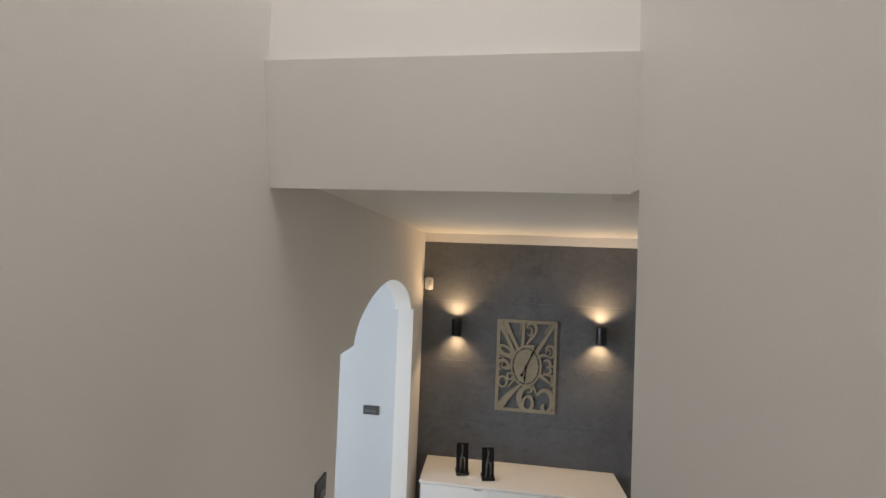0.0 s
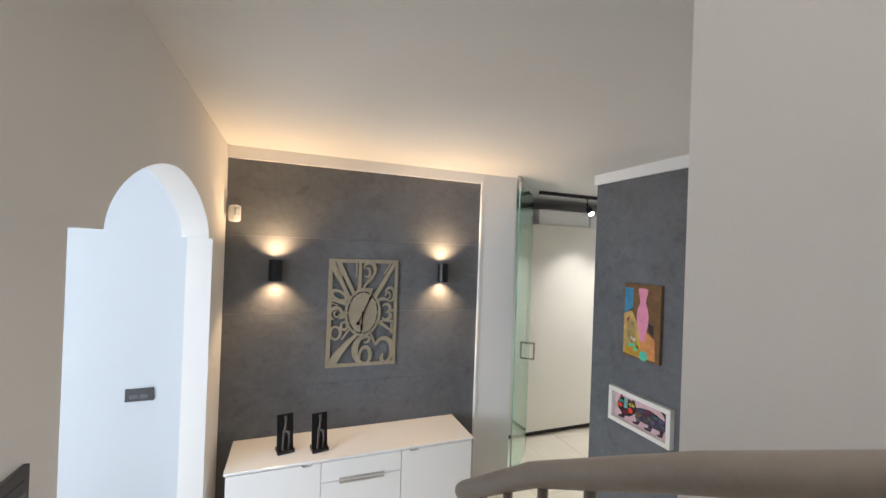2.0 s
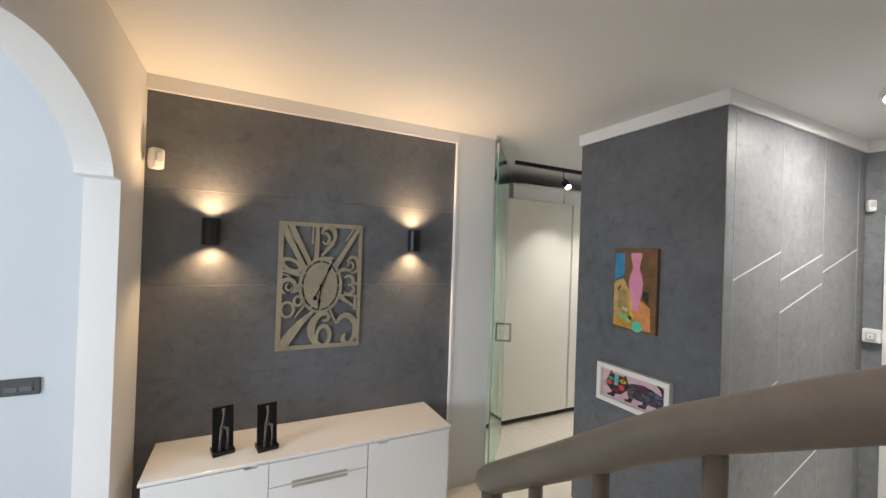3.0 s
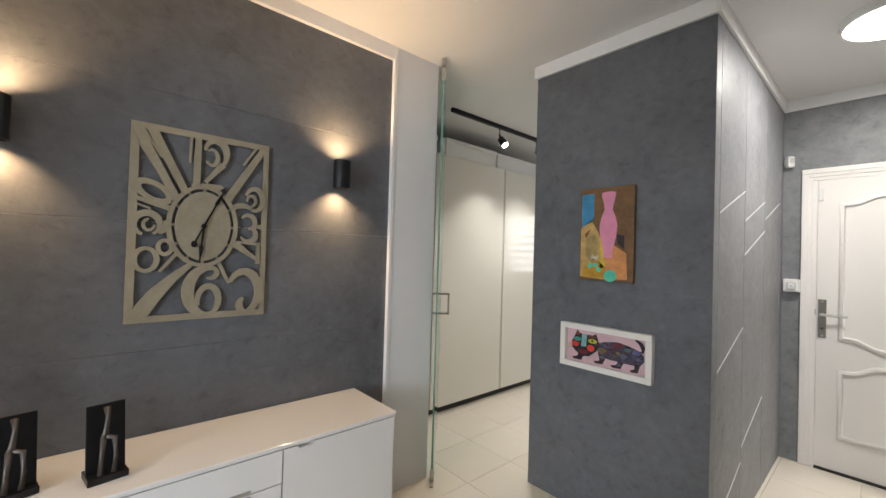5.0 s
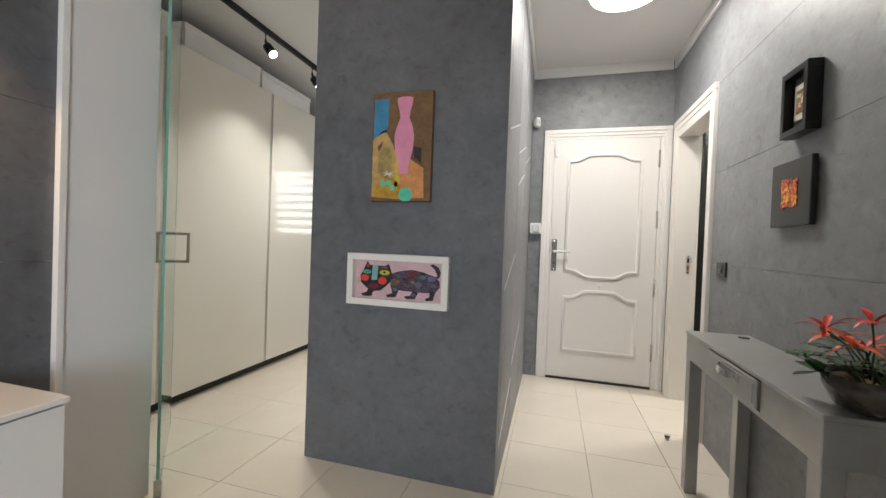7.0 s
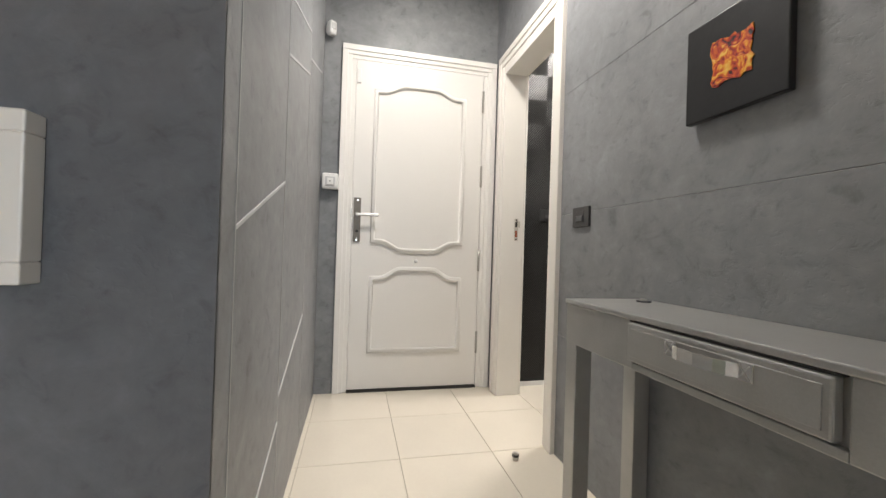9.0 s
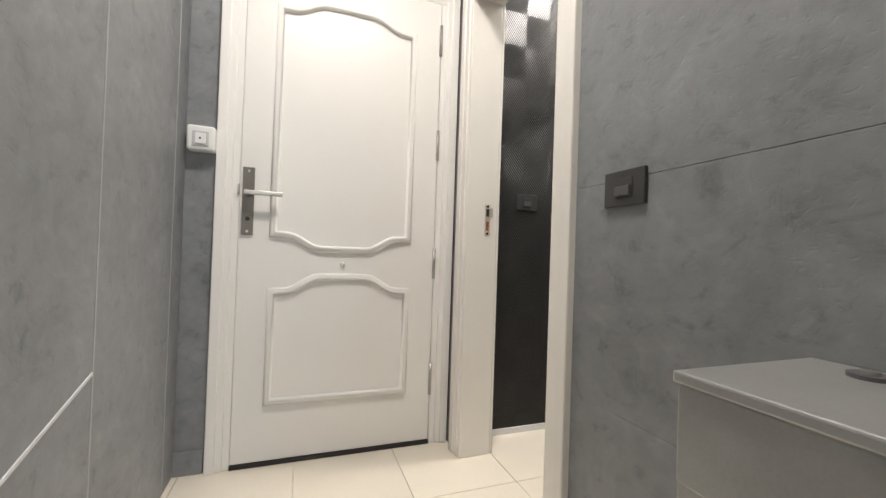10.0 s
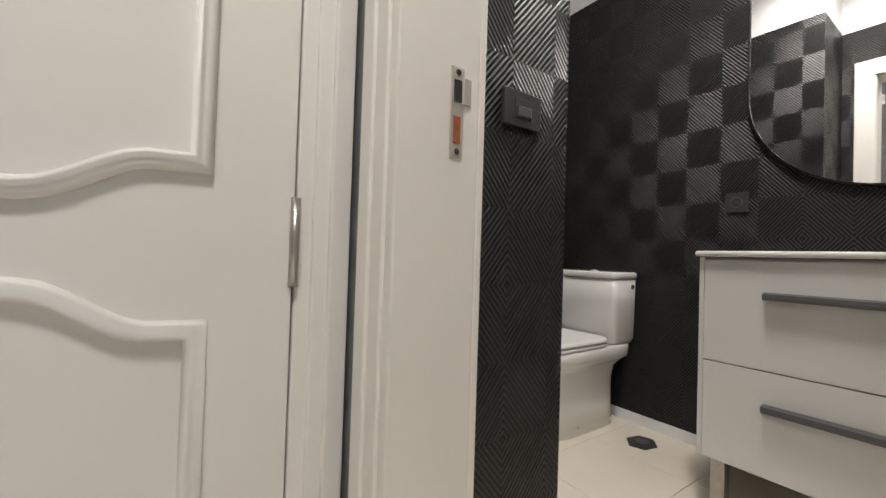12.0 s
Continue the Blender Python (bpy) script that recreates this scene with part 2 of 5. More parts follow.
M_WHISKER = paint("whisker", (0.42, 0.30, 0.05))
M_EMBER = mottled("ember_paint", [(0.34, (0.02, 0.004, 0.003)), (0.42, (0.40, 0.02, 0.008)), (0.50, (0.62, 0.12, 0.01)), (0.58, (0.75, 0.32, 0.02)), (0.68, (0.80, 0.50, 0.08))], 38, 0.8)
M_FUR = mottled("fur_paint", [(0.34, (0.008, 0.007, 0.010)), (0.44, (0.03, 0.025, 0.045)), (0.50, (0.10, 0.09, 0.16)), (0.55, (0.03, 0.02, 0.03)), (0.62, (0.13, 0.025, 0.05)), (0.70, (0.07, 0.08, 0.13))], 26, 0.6, (1, 0.7, 1.6))
M_FURDARK = mottled("dark_fur_paint", [(0.40, (0.008, 0.007, 0.009)), (0.56, (0.025, 0.018, 0.022)), (0.66, (0.09, 0.025, 0.025))], 30, 0.6)

# ---- helpers for shapes ----
ORG = {}


def cube(bm, x0, x1, y0, y1, z0, z1, bevel=0.0, seg=2):
    r = bmesh.ops.create_cube(bm, size=1)
    vs = r["verts"]
    bmesh.ops.scale(bm, vec=(x1 - x0, y1 - y0, z1 - z0), verts=vs)
    bmesh.ops.translate(bm, vec=((x0 + x1) / 2, (y0 + y1) / 2, (z0 + z1) / 2), verts=vs)
    if bevel:
        es = list({e for v in vs for e in v.link_edges})
        bmesh.ops.bevel(bm, geom=es, offset=bevel, segments=seg, affect="EDGES", profile=0.5)
    return bm


def box(*a, **k):
    return cube(bmesh.new(), *a, **k)


def at(axis, a, u, v):
    """A point at a along the axis, with u and v along the two other axes in order x, y, z."""
    return {"x": (a, u, v), "y": (u, a, v), "z": (u, v, a)}[axis]


def prism(bm, outline, axis, a0, a1):
    """An outline of (u, v) drawn out along an axis."""
    lo = [bm.verts.new(at(axis, a0, u, v)) for u, v in outline]
    hi = [bm.verts.new(at(axis, a1, u, v)) for u, v in outline]
    fs = [bm.faces.new(lo), bm.faces.new(hi[::-1])]
    n = len(outline)
    for i in range(n):
        fs.append(bm.faces.new((lo[i], hi[i], hi[(i + 1) % n], lo[(i + 1) % n])))
    bmesh.ops.recalc_face_normals(bm, faces=fs)
    return bm


def tube(bm, pts, radius, seg=12, caps=True):
    pts = [Vector(p) for p in pts]
    rings = []
    for i, p in enumerate(pts):
        d = (pts[min(i + 1, len(pts) - 1)] - pts[max(i - 1, 0)]).normalized()
        q = d.to_track_quat("Z", "Y").to_matrix()
        r = radius[i] if isinstance(radius, (list, tuple)) else radius
        rings.append([bm.verts.new(p + q @ Vector((r * math.cos(2 * math.pi * k / seg), r * math.sin(2 * math.pi * k / seg), 0))) for k in range(seg)])
    fs = []
    for a, b in zip(rings, rings[1:]):
        for k in range(seg):
            f = bm.faces.new((a[k], a[(k + 1) % seg], b[(k + 1) % seg], b[k]))
            f.smooth = True
            fs.append(f)
    if caps:
        fs += [bm.faces.new(rings[0][::-1]), bm.faces.new(rings[-1])]
    bmesh.ops.recalc_face_normals(bm, faces=fs)
    return bm


def ring(bm, axis, a0, a1, cu, cv, r0, r1, start=0.0, end=2 * math.pi, seg=48):
    """A flat ring or arc of a ring, from a0 to a1 along the axis; r0 and r1 are (u, v) half sizes."""
    full = end - start > 6.28
    n = seg if full else max(2, int(seg * (end - start) / 6.28))
    prof = []
    for i in range(n if full else n + 1):
        t = start + (end - start) * i / n
        c, s = math.cos(t), math.sin(t)
        prof.append([bm.verts.new(at(axis, a, cu + r[0] * c, cv + r[1] * s)) for a, r in ((a0, r0), (a0, r1), (a1, r1), (a1, r0))])
    fs = []
    m = len(prof)
    for i in range(m if full else m - 1):
        p, q = prof[i], prof[(i + 1) % m]
        for k in range(4):
            fs.append(bm.faces.new((p[k], q[k], q[(k + 1) % 4], p[(k + 1) % 4])))
    if not full:
        fs += [bm.faces.new(prof[0]), bm.faces.new(prof[-1][::-1])]
    bmesh.ops.recalc_face_normals(bm, faces=fs)
    return bm


def ellipse(cu, cv, ru, rv, n=32, turn=0.0):
    c, s = math.cos(turn), math.sin(turn)
    return [(cu + ru * math.cos(t) * c - rv * math.sin(t) * s, cv + ru * math.cos(t) * s + rv * math.sin(t) * c) for t in [2 * math.pi * i / n for i in range(n)]]


def moulding(bm, path, face, width, height, closed=True):
    """A rounded strip along a (y, z) path on a wall that faces -x at x = face."""
    prof = [(-0.5, 0), (-0.5, 0.45), (-0.28, 0.8), (-0.05, 0.7), (0.15, 1.0), (0.4, 0.75), (0.5, 0)]
    n = len(path)
    rows = []
    for i in range(n):
        a, p, b = Vector(path[i - 1]), Vector(path[i]), Vector(path[(i + 1) % n])
        d1, d2 = (p - a).normalized(), (b - p).normalized()
        if not closed and i == 0:
            d1 = d2
        if not closed and i == n - 1:
            d2 = d1
        nn = Vector((-d1.y - d2.y, d1.x + d2.x))
        nn.normalize()
        k = 1 / max(0.5, nn.dot(Vector((-d1.y, d1.x))))
        rows.append([bm.verts.new((face - h * height, p.x + nn.x * w * width * k, p.y + nn.y * w * width * k)) for w, h in prof])
    fs = []
    for i in range(n if closed else n - 1):
        r, s = rows[i], rows[(i + 1) % n]
        for k in range(len(prof) - 1):
            f = bm.faces.new((r[k], s[k], s[k + 1], r[k + 1]))
            f.smooth = True
            fs.append(f)
    if not closed:
        fs += [bm.faces.new(rows[0]), bm.faces.new(rows[-1][::-1])]
    bmesh.ops.recalc_face_normals(bm, faces=fs)
    return bm


def mesh_of(name, bm, material, shift=(0, 0, 0)):
    bmesh.ops.translate(bm, vec=-Vector(shift), verts=bm.verts)
    me = bpy.data.meshes.new(name)
    bm.to_mesh(me)
    bm.free()
    me.materials.append(material)
    return me


def thing(name, loc, label, category, group="", kind=""):
    ob = new(name)
    ob.empty_display_size = 0.1
    ob.location = loc
    ORG[ob.name] = Vector(loc)
    return tagged(ob, label, category, group, kind)


def part(name, bm, material, parent, label=""):
    o = ORG[parent.name]
    ob = new(name, mesh_of(name, bm, material, o))
    ob.parent = parent
    ORG[ob.name] = o
    return tagged(ob, label)


def solo(name, bm, material, label, category, kind="", group=""):
    ob = new(name, mesh_of(name, bm, material))
    ORG[ob.name] = Vector((0, 0, 0))
    return tagged(ob, label, category, group, kind)


def structure(name, bm, material, label, category="wall"):
    return solo(name, bm, material, label, category, "structure")


def letters(text, size_u, size_v, depth, place):
    """Text as a mesh of its own, fitted to a box; place(u, v, d) gives the point in the world."""
    cu = bpy.data.curves.new("letters", "FONT")
    cu.body, cu.extrude, cu.resolution_u, cu.offset = text, 0.5, 3, 0.015
    ob = bpy.data.objects.new("letters", cu)
    me = bpy.data.meshes.new_from_object(ob)
    bm = bmesh.new()
    bm.from_mesh(me)
    bpy.data.objects.remove(ob)
    bpy.data.meshes.remove(me)
    us, vs = [v.co.x for v in bm.verts], [v.co.y for v in bm.verts]
    u0, v0, du, dv = min(us), min(vs), max(us) - min(us), max(vs) - min(vs)
    for v in bm.verts:
        v.co = place((v.co.x - u0) / du * size_u, (v.co.y - v0) / dv * size_v, (v.co.z + 0.5) * depth)
    return bm


# ---- large structure ----
CEIL = 2.66
# stair side wall with the arched opening into the side room
bm = box(-0.155, -0.03, -2.3, 2.32, -0.02, 5.2)
cube(bm, -0.155, -0.03, 3.85, 4.40, -0.02, CEIL + 0.1)
head = [(2.32, CEIL + 0.1), (2.32, 2.03), (2.48, 2.03)]
head += [(3.11 - 0.63 * math.copysign(abs(math.cos(t)) ** 1.14, math.cos(t)), 2.03 + 0.262 * math.sin(t) ** 1.14) for t in [math.pi * i / 40 for i in range(1, 40)]]
head += [(3.74, 2.03), (3.85, 2.03), (3.85, CEIL + 0.1)]
prism(bm, head, "x", -0.155, -0.03)
structure("wall_west", bm, M_WALL, "off-white plastered wall with an arched opening")
bm = box(0.893, 0.99, -2.3, 1.698, -0.02, 5.2)
cube(bm, 0.893, 0.99, 1.698, 1.9, 2.612, 5.2)
structure("wall_stair", bm, M_WALL, "off-white plastered wall along the stairs")
bm = box(-0.155, 0.98, -2.42, -2.3, -0.02, 5.2)
structure("wall_stair_end", bm, M_WALL, "off-white plastered end wall of the stairwell")
bm = bmesh.new()
prism(bm, [(1.90, 2.66), (1.754, 2.61), (1.700, 2.93), (1.72, 2.94), (1.72, 5.2), (1.90, 5.2)], "x", -0.03, 0.895)
structure("wall_lintel", bm, M_WALL, "off-white plastered lintel above the foot of the stairs")
structure("ceiling_stairwell", box(-0.155, 0.98, -2.42, 1.9, 5.2, 5.3), M_CEIL, "white stairwell ceiling", "ceiling")
# clock wall
structure("wall_north", box(-0.155, 2.19, 4.286, 4.40, -0.02, CEIL + 0.02), M_WALL, "wall behind the grey clock panels")
structure("pillar", box(1.868, 2.19, 4.262, 4.286, 0, CEIL, bevel=0.003), M_WHITE, "white plastered pillar beside the glass door", "pillar")
structure("trim", box(1.846, 1.868, 4.255, 4.286, 0, 2.60, bevel=0.002), M_CROWN, "white upright edge strip of the clock wall", "trim")
structure("trim", box(-0.03, 1.868, 4.258, 4.286, 2.58, CEIL, bevel=0.003), M_CROWN, "white flat crown strip", "trim")
# dressing room behind
structure("wall_dressing_west", box(1.88, 2.0, 4.40, 5.7, -0.02, CEIL + 0.02), M_WALL, "white dressing room wall")
structure("wall_dressing_back", box(1.88, 6.1, 5.62, 5.72, -0.02, CEIL + 0.02), M_WALL, "white dressing room back wall")
bm = box(5.95, 6.07, 2.75, 3.2, -0.02, CEIL + 0.02)
cube(bm, 5.95, 6.07, 4.0, 5.62, -0.02, CEIL + 0.02)
cube(bm, 5.95, 6.07, 3.2, 4.0, -0.02, 1.15)
cube(bm, 5.95, 6.07, 3.2, 4.0, 2.15, CEIL + 0.02)
cube(bm, 4.6, 5.95, 2.75, 2.853, -0.02, CEIL + 0.02)
structure("wall_dressing_east", bm, M_WALL, "white dressing room wall with a window opening")
# grey block between hall and dressing room
structure("wall_block", box(2.673, 4.6, 2.853, 3.825, -0.02, CEIL + 0.02), M_WALL, "core of the grey block wall")
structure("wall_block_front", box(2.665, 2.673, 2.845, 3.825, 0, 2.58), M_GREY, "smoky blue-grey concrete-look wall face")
bm = bmesh.new()
for y0, y1, x0, x1 in ((2.827, 2.845, 2.647, 4.44), (2.845, 3.843, 2.647, 2.665)):
    cube(bm, x0, x1, y0, y1, 2.58, CEIL, bevel=0.003)
structure("trim", bm, M_CROWN, "white flat crown strip round the block", "trim")
bm = box(4.418, 4.44, 1.762, 2.827, 2.58, CEIL, bevel=0.003)
cube(bm, 0.98, 4.418, 1.74, 1.758, 2.58, CEIL, bevel=0.003)
structure("trim", bm, M_CROWN, "white flat crown strip of the hall", "trim")
# end wall of the hall with the entrance door
bm = box(4.44, 4.6, 1.612, 1.80, -0.02, CEIL + 0.02)
cube(bm, 4.44, 4.6, 2.675, 2.853, -0.02, CEIL + 0.02)
cube(bm, 4.44, 4.6, 1.80, 2.675, 2.07, CEIL + 0.02)
cube(bm, 4.56, 4.6, 1.80, 2.675, -0.02, 2.07)
structure("wall_entrance", bm, M_GREYL, "grey concrete-look end wall of the hall")
# hall wall with the bathroom doorway
bm = box(0.99, 3.62, 1.612, 1.734, -0.02, CEIL + 0.02)
cube(bm, 4.26, 4.44, 1.612, 1.734, -0.02, CEIL + 0.02)
cube(bm, 3.62, 4.26, 1.612, 1.734, 2.035, CEIL + 0.02)
structure("wall_hall", bm, M_WHITE, "wall between hall and bathroom")
structure("ceiling_hall", box(-0.16, 6.1, 1.754, 5.72, CEIL, CEIL + 0.12), M_CEIL, "white plastered ceiling", "ceiling")
# bathroom shell
structure("wall_bath_back", box(3.0, 5.55, -0.09, 0.024, -0.02, CEIL + 0.02), M_WHITE, "white bathroom back wall")
structure("wall_bath_east", box(5.436, 5.55, 0.024, 1.612, -0.02, CEIL + 0.02), M_WHITE, "white bathroom end wall")
structure("wall_bath_west", box(3.0, 3.1, 0.024, 1.612, -0.02, CEIL + 0.02), M_WHITE, "white bathroom side wall")
structure("wall_bath_nib", box(4.416, 5.436, 1.204, 1.612, -0.02, CEIL + 0.02), M_WHITE, "white bathroom duct wall")
structure("ceiling_bath", box(3.0, 5.55, -0.09, 1.734, CEIL, CEIL + 0.12), M_CEIL, "white bathroom ceiling", "ceiling")
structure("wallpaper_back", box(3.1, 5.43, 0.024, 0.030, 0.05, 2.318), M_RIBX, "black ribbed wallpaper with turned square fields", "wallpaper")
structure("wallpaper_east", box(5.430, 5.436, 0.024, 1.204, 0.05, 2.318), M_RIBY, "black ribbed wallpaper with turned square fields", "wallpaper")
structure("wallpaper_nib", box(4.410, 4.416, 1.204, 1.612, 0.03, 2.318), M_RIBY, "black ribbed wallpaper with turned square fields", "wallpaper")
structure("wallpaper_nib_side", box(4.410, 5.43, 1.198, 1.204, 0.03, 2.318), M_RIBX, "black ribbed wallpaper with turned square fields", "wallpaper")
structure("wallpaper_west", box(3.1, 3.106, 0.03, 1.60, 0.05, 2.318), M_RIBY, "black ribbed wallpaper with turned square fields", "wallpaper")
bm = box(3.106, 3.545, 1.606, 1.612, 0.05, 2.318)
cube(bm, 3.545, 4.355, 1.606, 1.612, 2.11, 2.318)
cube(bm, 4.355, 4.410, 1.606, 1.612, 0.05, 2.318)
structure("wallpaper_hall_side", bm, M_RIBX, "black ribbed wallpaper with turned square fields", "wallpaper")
bm = box(3.106, 5.43, 0.024, 0.036, 0, 0.05)
cube(bm, 4.404, 4.416, 1.2, 1.58, 0, 0.03)
structure("baseboard", bm, M_WHITE, "low white bathroom skirting", "skirting")
bm = box(4.428, 4.44, 2.745, 2.845, 0, 0.09, bevel=0.002)
structure("baseboard", bm, M_GREYL, "grey skirting in the hall corner", "skirting")
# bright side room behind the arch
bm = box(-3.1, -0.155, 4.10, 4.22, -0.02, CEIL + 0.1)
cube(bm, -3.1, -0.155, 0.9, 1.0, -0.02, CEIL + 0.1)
structure("wall_side_room", bm, M_SIDE, "white side room walls, greyed in colour to dim them")
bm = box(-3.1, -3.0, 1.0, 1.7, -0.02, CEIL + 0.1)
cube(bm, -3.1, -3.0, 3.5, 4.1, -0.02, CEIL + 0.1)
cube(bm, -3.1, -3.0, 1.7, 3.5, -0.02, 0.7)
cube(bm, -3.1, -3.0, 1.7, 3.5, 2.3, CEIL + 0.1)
structure("wall_side_room_west", bm, M_SIDE, "white side room wall with a window opening, greyed in colour to dim it")
structure("ceiling_side_room", box(-3.1, -0.155, 0.9, 4.22, CEIL, CEIL + 0.12), M_CEIL, "white side room ceiling", "ceiling")
structure("floor_side_room", box(-3.1, -0.03, 0.9, 4.3, -0.1, 0.0), M_TILE, "cream tiled side room floor", "floor")
floor = structure("floor", box(-0.03, 6.1, -0.1, 5.72, -0.1, -0.006), M_GROUT, "cream tiled floor with thin grout lines", "floor")

# grey wall planks: long boards with fine joints
clock_wall = thing("wall_covering_clock", (0.9, 4.28, 0), "dark grey concrete-look boards on the clock wall", "wall covering", kind="structure")
for z0, z1 in ((0, 0.485), (0.485, 1.014), (1.014, 1.53), (1.53, 2.064), (2.064, 2.58)):
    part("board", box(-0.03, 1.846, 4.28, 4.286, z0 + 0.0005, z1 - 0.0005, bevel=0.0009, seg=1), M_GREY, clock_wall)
hall_wall = thing("wall_covering_hall", (2.3, 1.74, 0), "grey concrete-look boards on the hall wall", "wall covering", kind="structure")
for z0, z1 in ((0, 0.53), (0.53, 1.058), (1.058, 1.587), (1.587, 2.11), (2.11, 2.58)):
    part("board", box(0.995, 3.55, 1.734, 1.74, z0 + 0.0005, z1 - 0.0005, bevel=0.0009, seg=1), M_GREYL, hall_wall)
part("board", box(4.345, 4.44, 1.734, 1.74, 0, 2.58), M_GREYL, hall_wall)
part("board", box(3.55, 4.345, 1.734, 1.74, 2.12, 2.58), M_GREYL, hall_wall)
block_side = thing("wall_covering_block", (3.5, 2.85, 0), "grey boards with thin white upright and slanting joints", "wall covering", kind="structure")
cuts = [2.665, 2.755, 3.252, 3.785, 4.315, 4.44]
rise = {0: [], 1: [0.175, 0.915, 1.67], 2: [0.42, 1.48, 1.67], 3: [1.72], 4: []}
for i in range(5):
    x0, x1 = cuts[i] + 0.003, cuts[i + 1] - 0.003
    levels = [None] + rise[i] + [None]
    for lo, hi in zip(levels, levels[1:]):
        a0, b0 = (0.0, 0.0) if lo is None else (lo + 0.004, lo + 0.168)
        a1, b1 = (2.58, 2.58) if hi is None else (hi - 0.004, hi + 0.160)
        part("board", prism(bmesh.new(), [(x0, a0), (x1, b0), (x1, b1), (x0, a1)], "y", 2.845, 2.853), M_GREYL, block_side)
for i in range(1, 5):
    part("joint_strip", box(cuts[i] - 0.003, cuts[i] + 0.003, 2.8435, 2.853, 0, 2.58), M_JOINTV, block_side, "thin pale grey joint strip")
    for z in rise[i]:
        x0, x1 = cuts[i] + 0.004, cuts[i + 1] - 0.004
        out = [(x0, z - 0.004), (x1, z + 0.160), (x1, z + 0.168), (x0, z + 0.004)]
        part("joint_strip", prism(bmesh.new(), out, "y", 2.8425, 2.853), M_JOINT, block_side, "thin white joint strip")

# ---- stairs and rail ----
stairs = thing("staircase", (0.4, 1.5, 0), "stone staircase descending between white walls", "stairs", kind="structure")
for k in range(1, 16):
    y1 = 2.70 - 0.27 * (k - 1)
    bm = box(-0.03, 0.895, y1 - 0.30, y1, 0 if k < 3 else 0.18 * (k - 3), 0.18 * k, bevel=0.006)
    part("step", bm, M_STEP, stairs)
part("landing", box(-0.03, 0.895, -2.3, -1.2, 2.3, 2.7), M_STEP, stairs)


def rail_z(y):
    return float(np.interp(y, (-0.6, 1.3, 1.6, 1.9, 2.2, 2.4), (2.885, 1.935, 1.787, 1.622, 1.418, 1.29)))


rail = thing("stair_railing", (0.80, 2.2, 0.36), "taupe painted stair railing with slim round balusters", "railing")
pts = [(0.80, y, rail_z(y)) for y in (-0.6, 0.2, 1.3, 1.6, 1.75, 1.9, 2.05, 2.15, 2.175, 2.19, 2.198, 2.202)]
part("handrail", tube(bmesh.new(), pts, [0.021] * 9 + [0.019, 0.012, 0.003], 20), M_RAIL, rail)
for y in (1.76, 1.87, 1.98, 2.08):
    k = int((2.70 - y) / 0.27) + 1
    part("baluster", tube(bmesh.new(), [(0.80, y, 0.18 * k), (0.80, y, rail_z(y) - 0.02)], 0.009, 10), M_RAIL, rail)
part("newel", tube(bmesh.new(), [(0.80, 2.175, 0.36), (0.80, 2.175, 1.0), (0.80, 2.175, rail_z(2.175) - 0.015)], 0.016, 14), M_RAIL, rail)
for y in (0.3, 1.2):
    part("bracket", tube(bmesh.new(), [(0.897, y, rail_z(y) - 0.07), (0.855, y, rail_z(y) - 0.07), (0.80, y, rail_z(y) - 0.02)], 0.008, 8), M_RAIL, rail)

# ---- clock wall things ----


def wall_lamp(x):
    o = thing("wall_lamp", (x, 4.28, 1.835), "black cylindrical wall lamp shining up and down", "wall lamp", "pair of wall lamps")
    bm = bmesh.new()
    ring(bm, "z", 1.762, 1.908, x, 4.215, (0.040, 0.040), (0.0445, 0.0445), seg=32)
    part("shell", bm, M_BLACK, o)
    part("mount", box(x - 0.02, x + 0.02, 4.255, 4.28, 1.80, 1.87, bevel=0.003), M_BLACK, o)
    bm = bmesh.new()
    prism(bm, ellipse(x, 4.215, 0.039, 0.039, 24), "z", 1.828, 1.842)
    part("inner_plate", bm, M_BLACK, o)
    for z0, z1 in ((1.843, 1.853), (1.817, 1.827)):
        part("bulb", prism(bmesh.new(), ellipse(x, 4.215, 0.03, 0.03, 24), "z", z0, z1), M_LED, o, "glowing warm lamp face")
    return o


wall_lamp(0.29)
wall_lamp(1.51)

clock = thing("wall_clock", (0.90, 4.27, 1.525), "champagne metal rectangular cut-out wall clock with large curly numerals", "clock")
CX, CZ = 0.90, 1.525
CW, CH, F0, F1 = 0.257, 0.397, 4.264, 4.274
bm = box(CX - CW, CX - CW + 0.028, F0, F1, CZ - CH, CZ + CH)
cube(bm, CX + CW - 0.022, CX + CW, F0, F1, CZ - CH, CZ + CH)
cube(bm, CX - CW + 0.028, CX + CW - 0.022, F0, F1, CZ + CH - 0.026, CZ + CH)
cube(bm, CX - CW + 0.028, CX + CW - 0.022, F0, F1, CZ - CH, CZ - CH + 0.026)
part("frame", bm, M_CLOCK, clock)
DX, DZ = CX, CZ
part("dial", prism(bmesh.new(), ellipse(DX, DZ, 0.104, 0.148, 48), "y", F0, F1), M_CLOCK, clock)
part("dial_ring", ring(bmesh.new(), "y", F0, F1, DX, DZ, (0.116, 0.160), (0.134, 0.176)), M_CLOCK, clock)
for i in range(12):
    bm = bmesh.new()
    t = math.pi * i / 6
    c, s = math.cos(t), math.sin(t)
    prism(bm, [(DX + 0.101 * c - 0.005 * s, DZ + 0.145 * s + 0.005 * c), (DX + 0.101 * c + 0.005 * s, DZ + 0.145 * s - 0.005 * c), (DX + 0.119 * c + 0.005 * s, DZ + 0.163 * s - 0.005 * c), (DX + 0.119 * c - 0.005 * s, DZ + 0.163 * s + 0.005 * c)], "y", F0 + 0.001, F1 - 0.001)
    part("dial_bridge", bm, M_CLOCK, clock)


layer = itertools.cycle(range(1, 9))


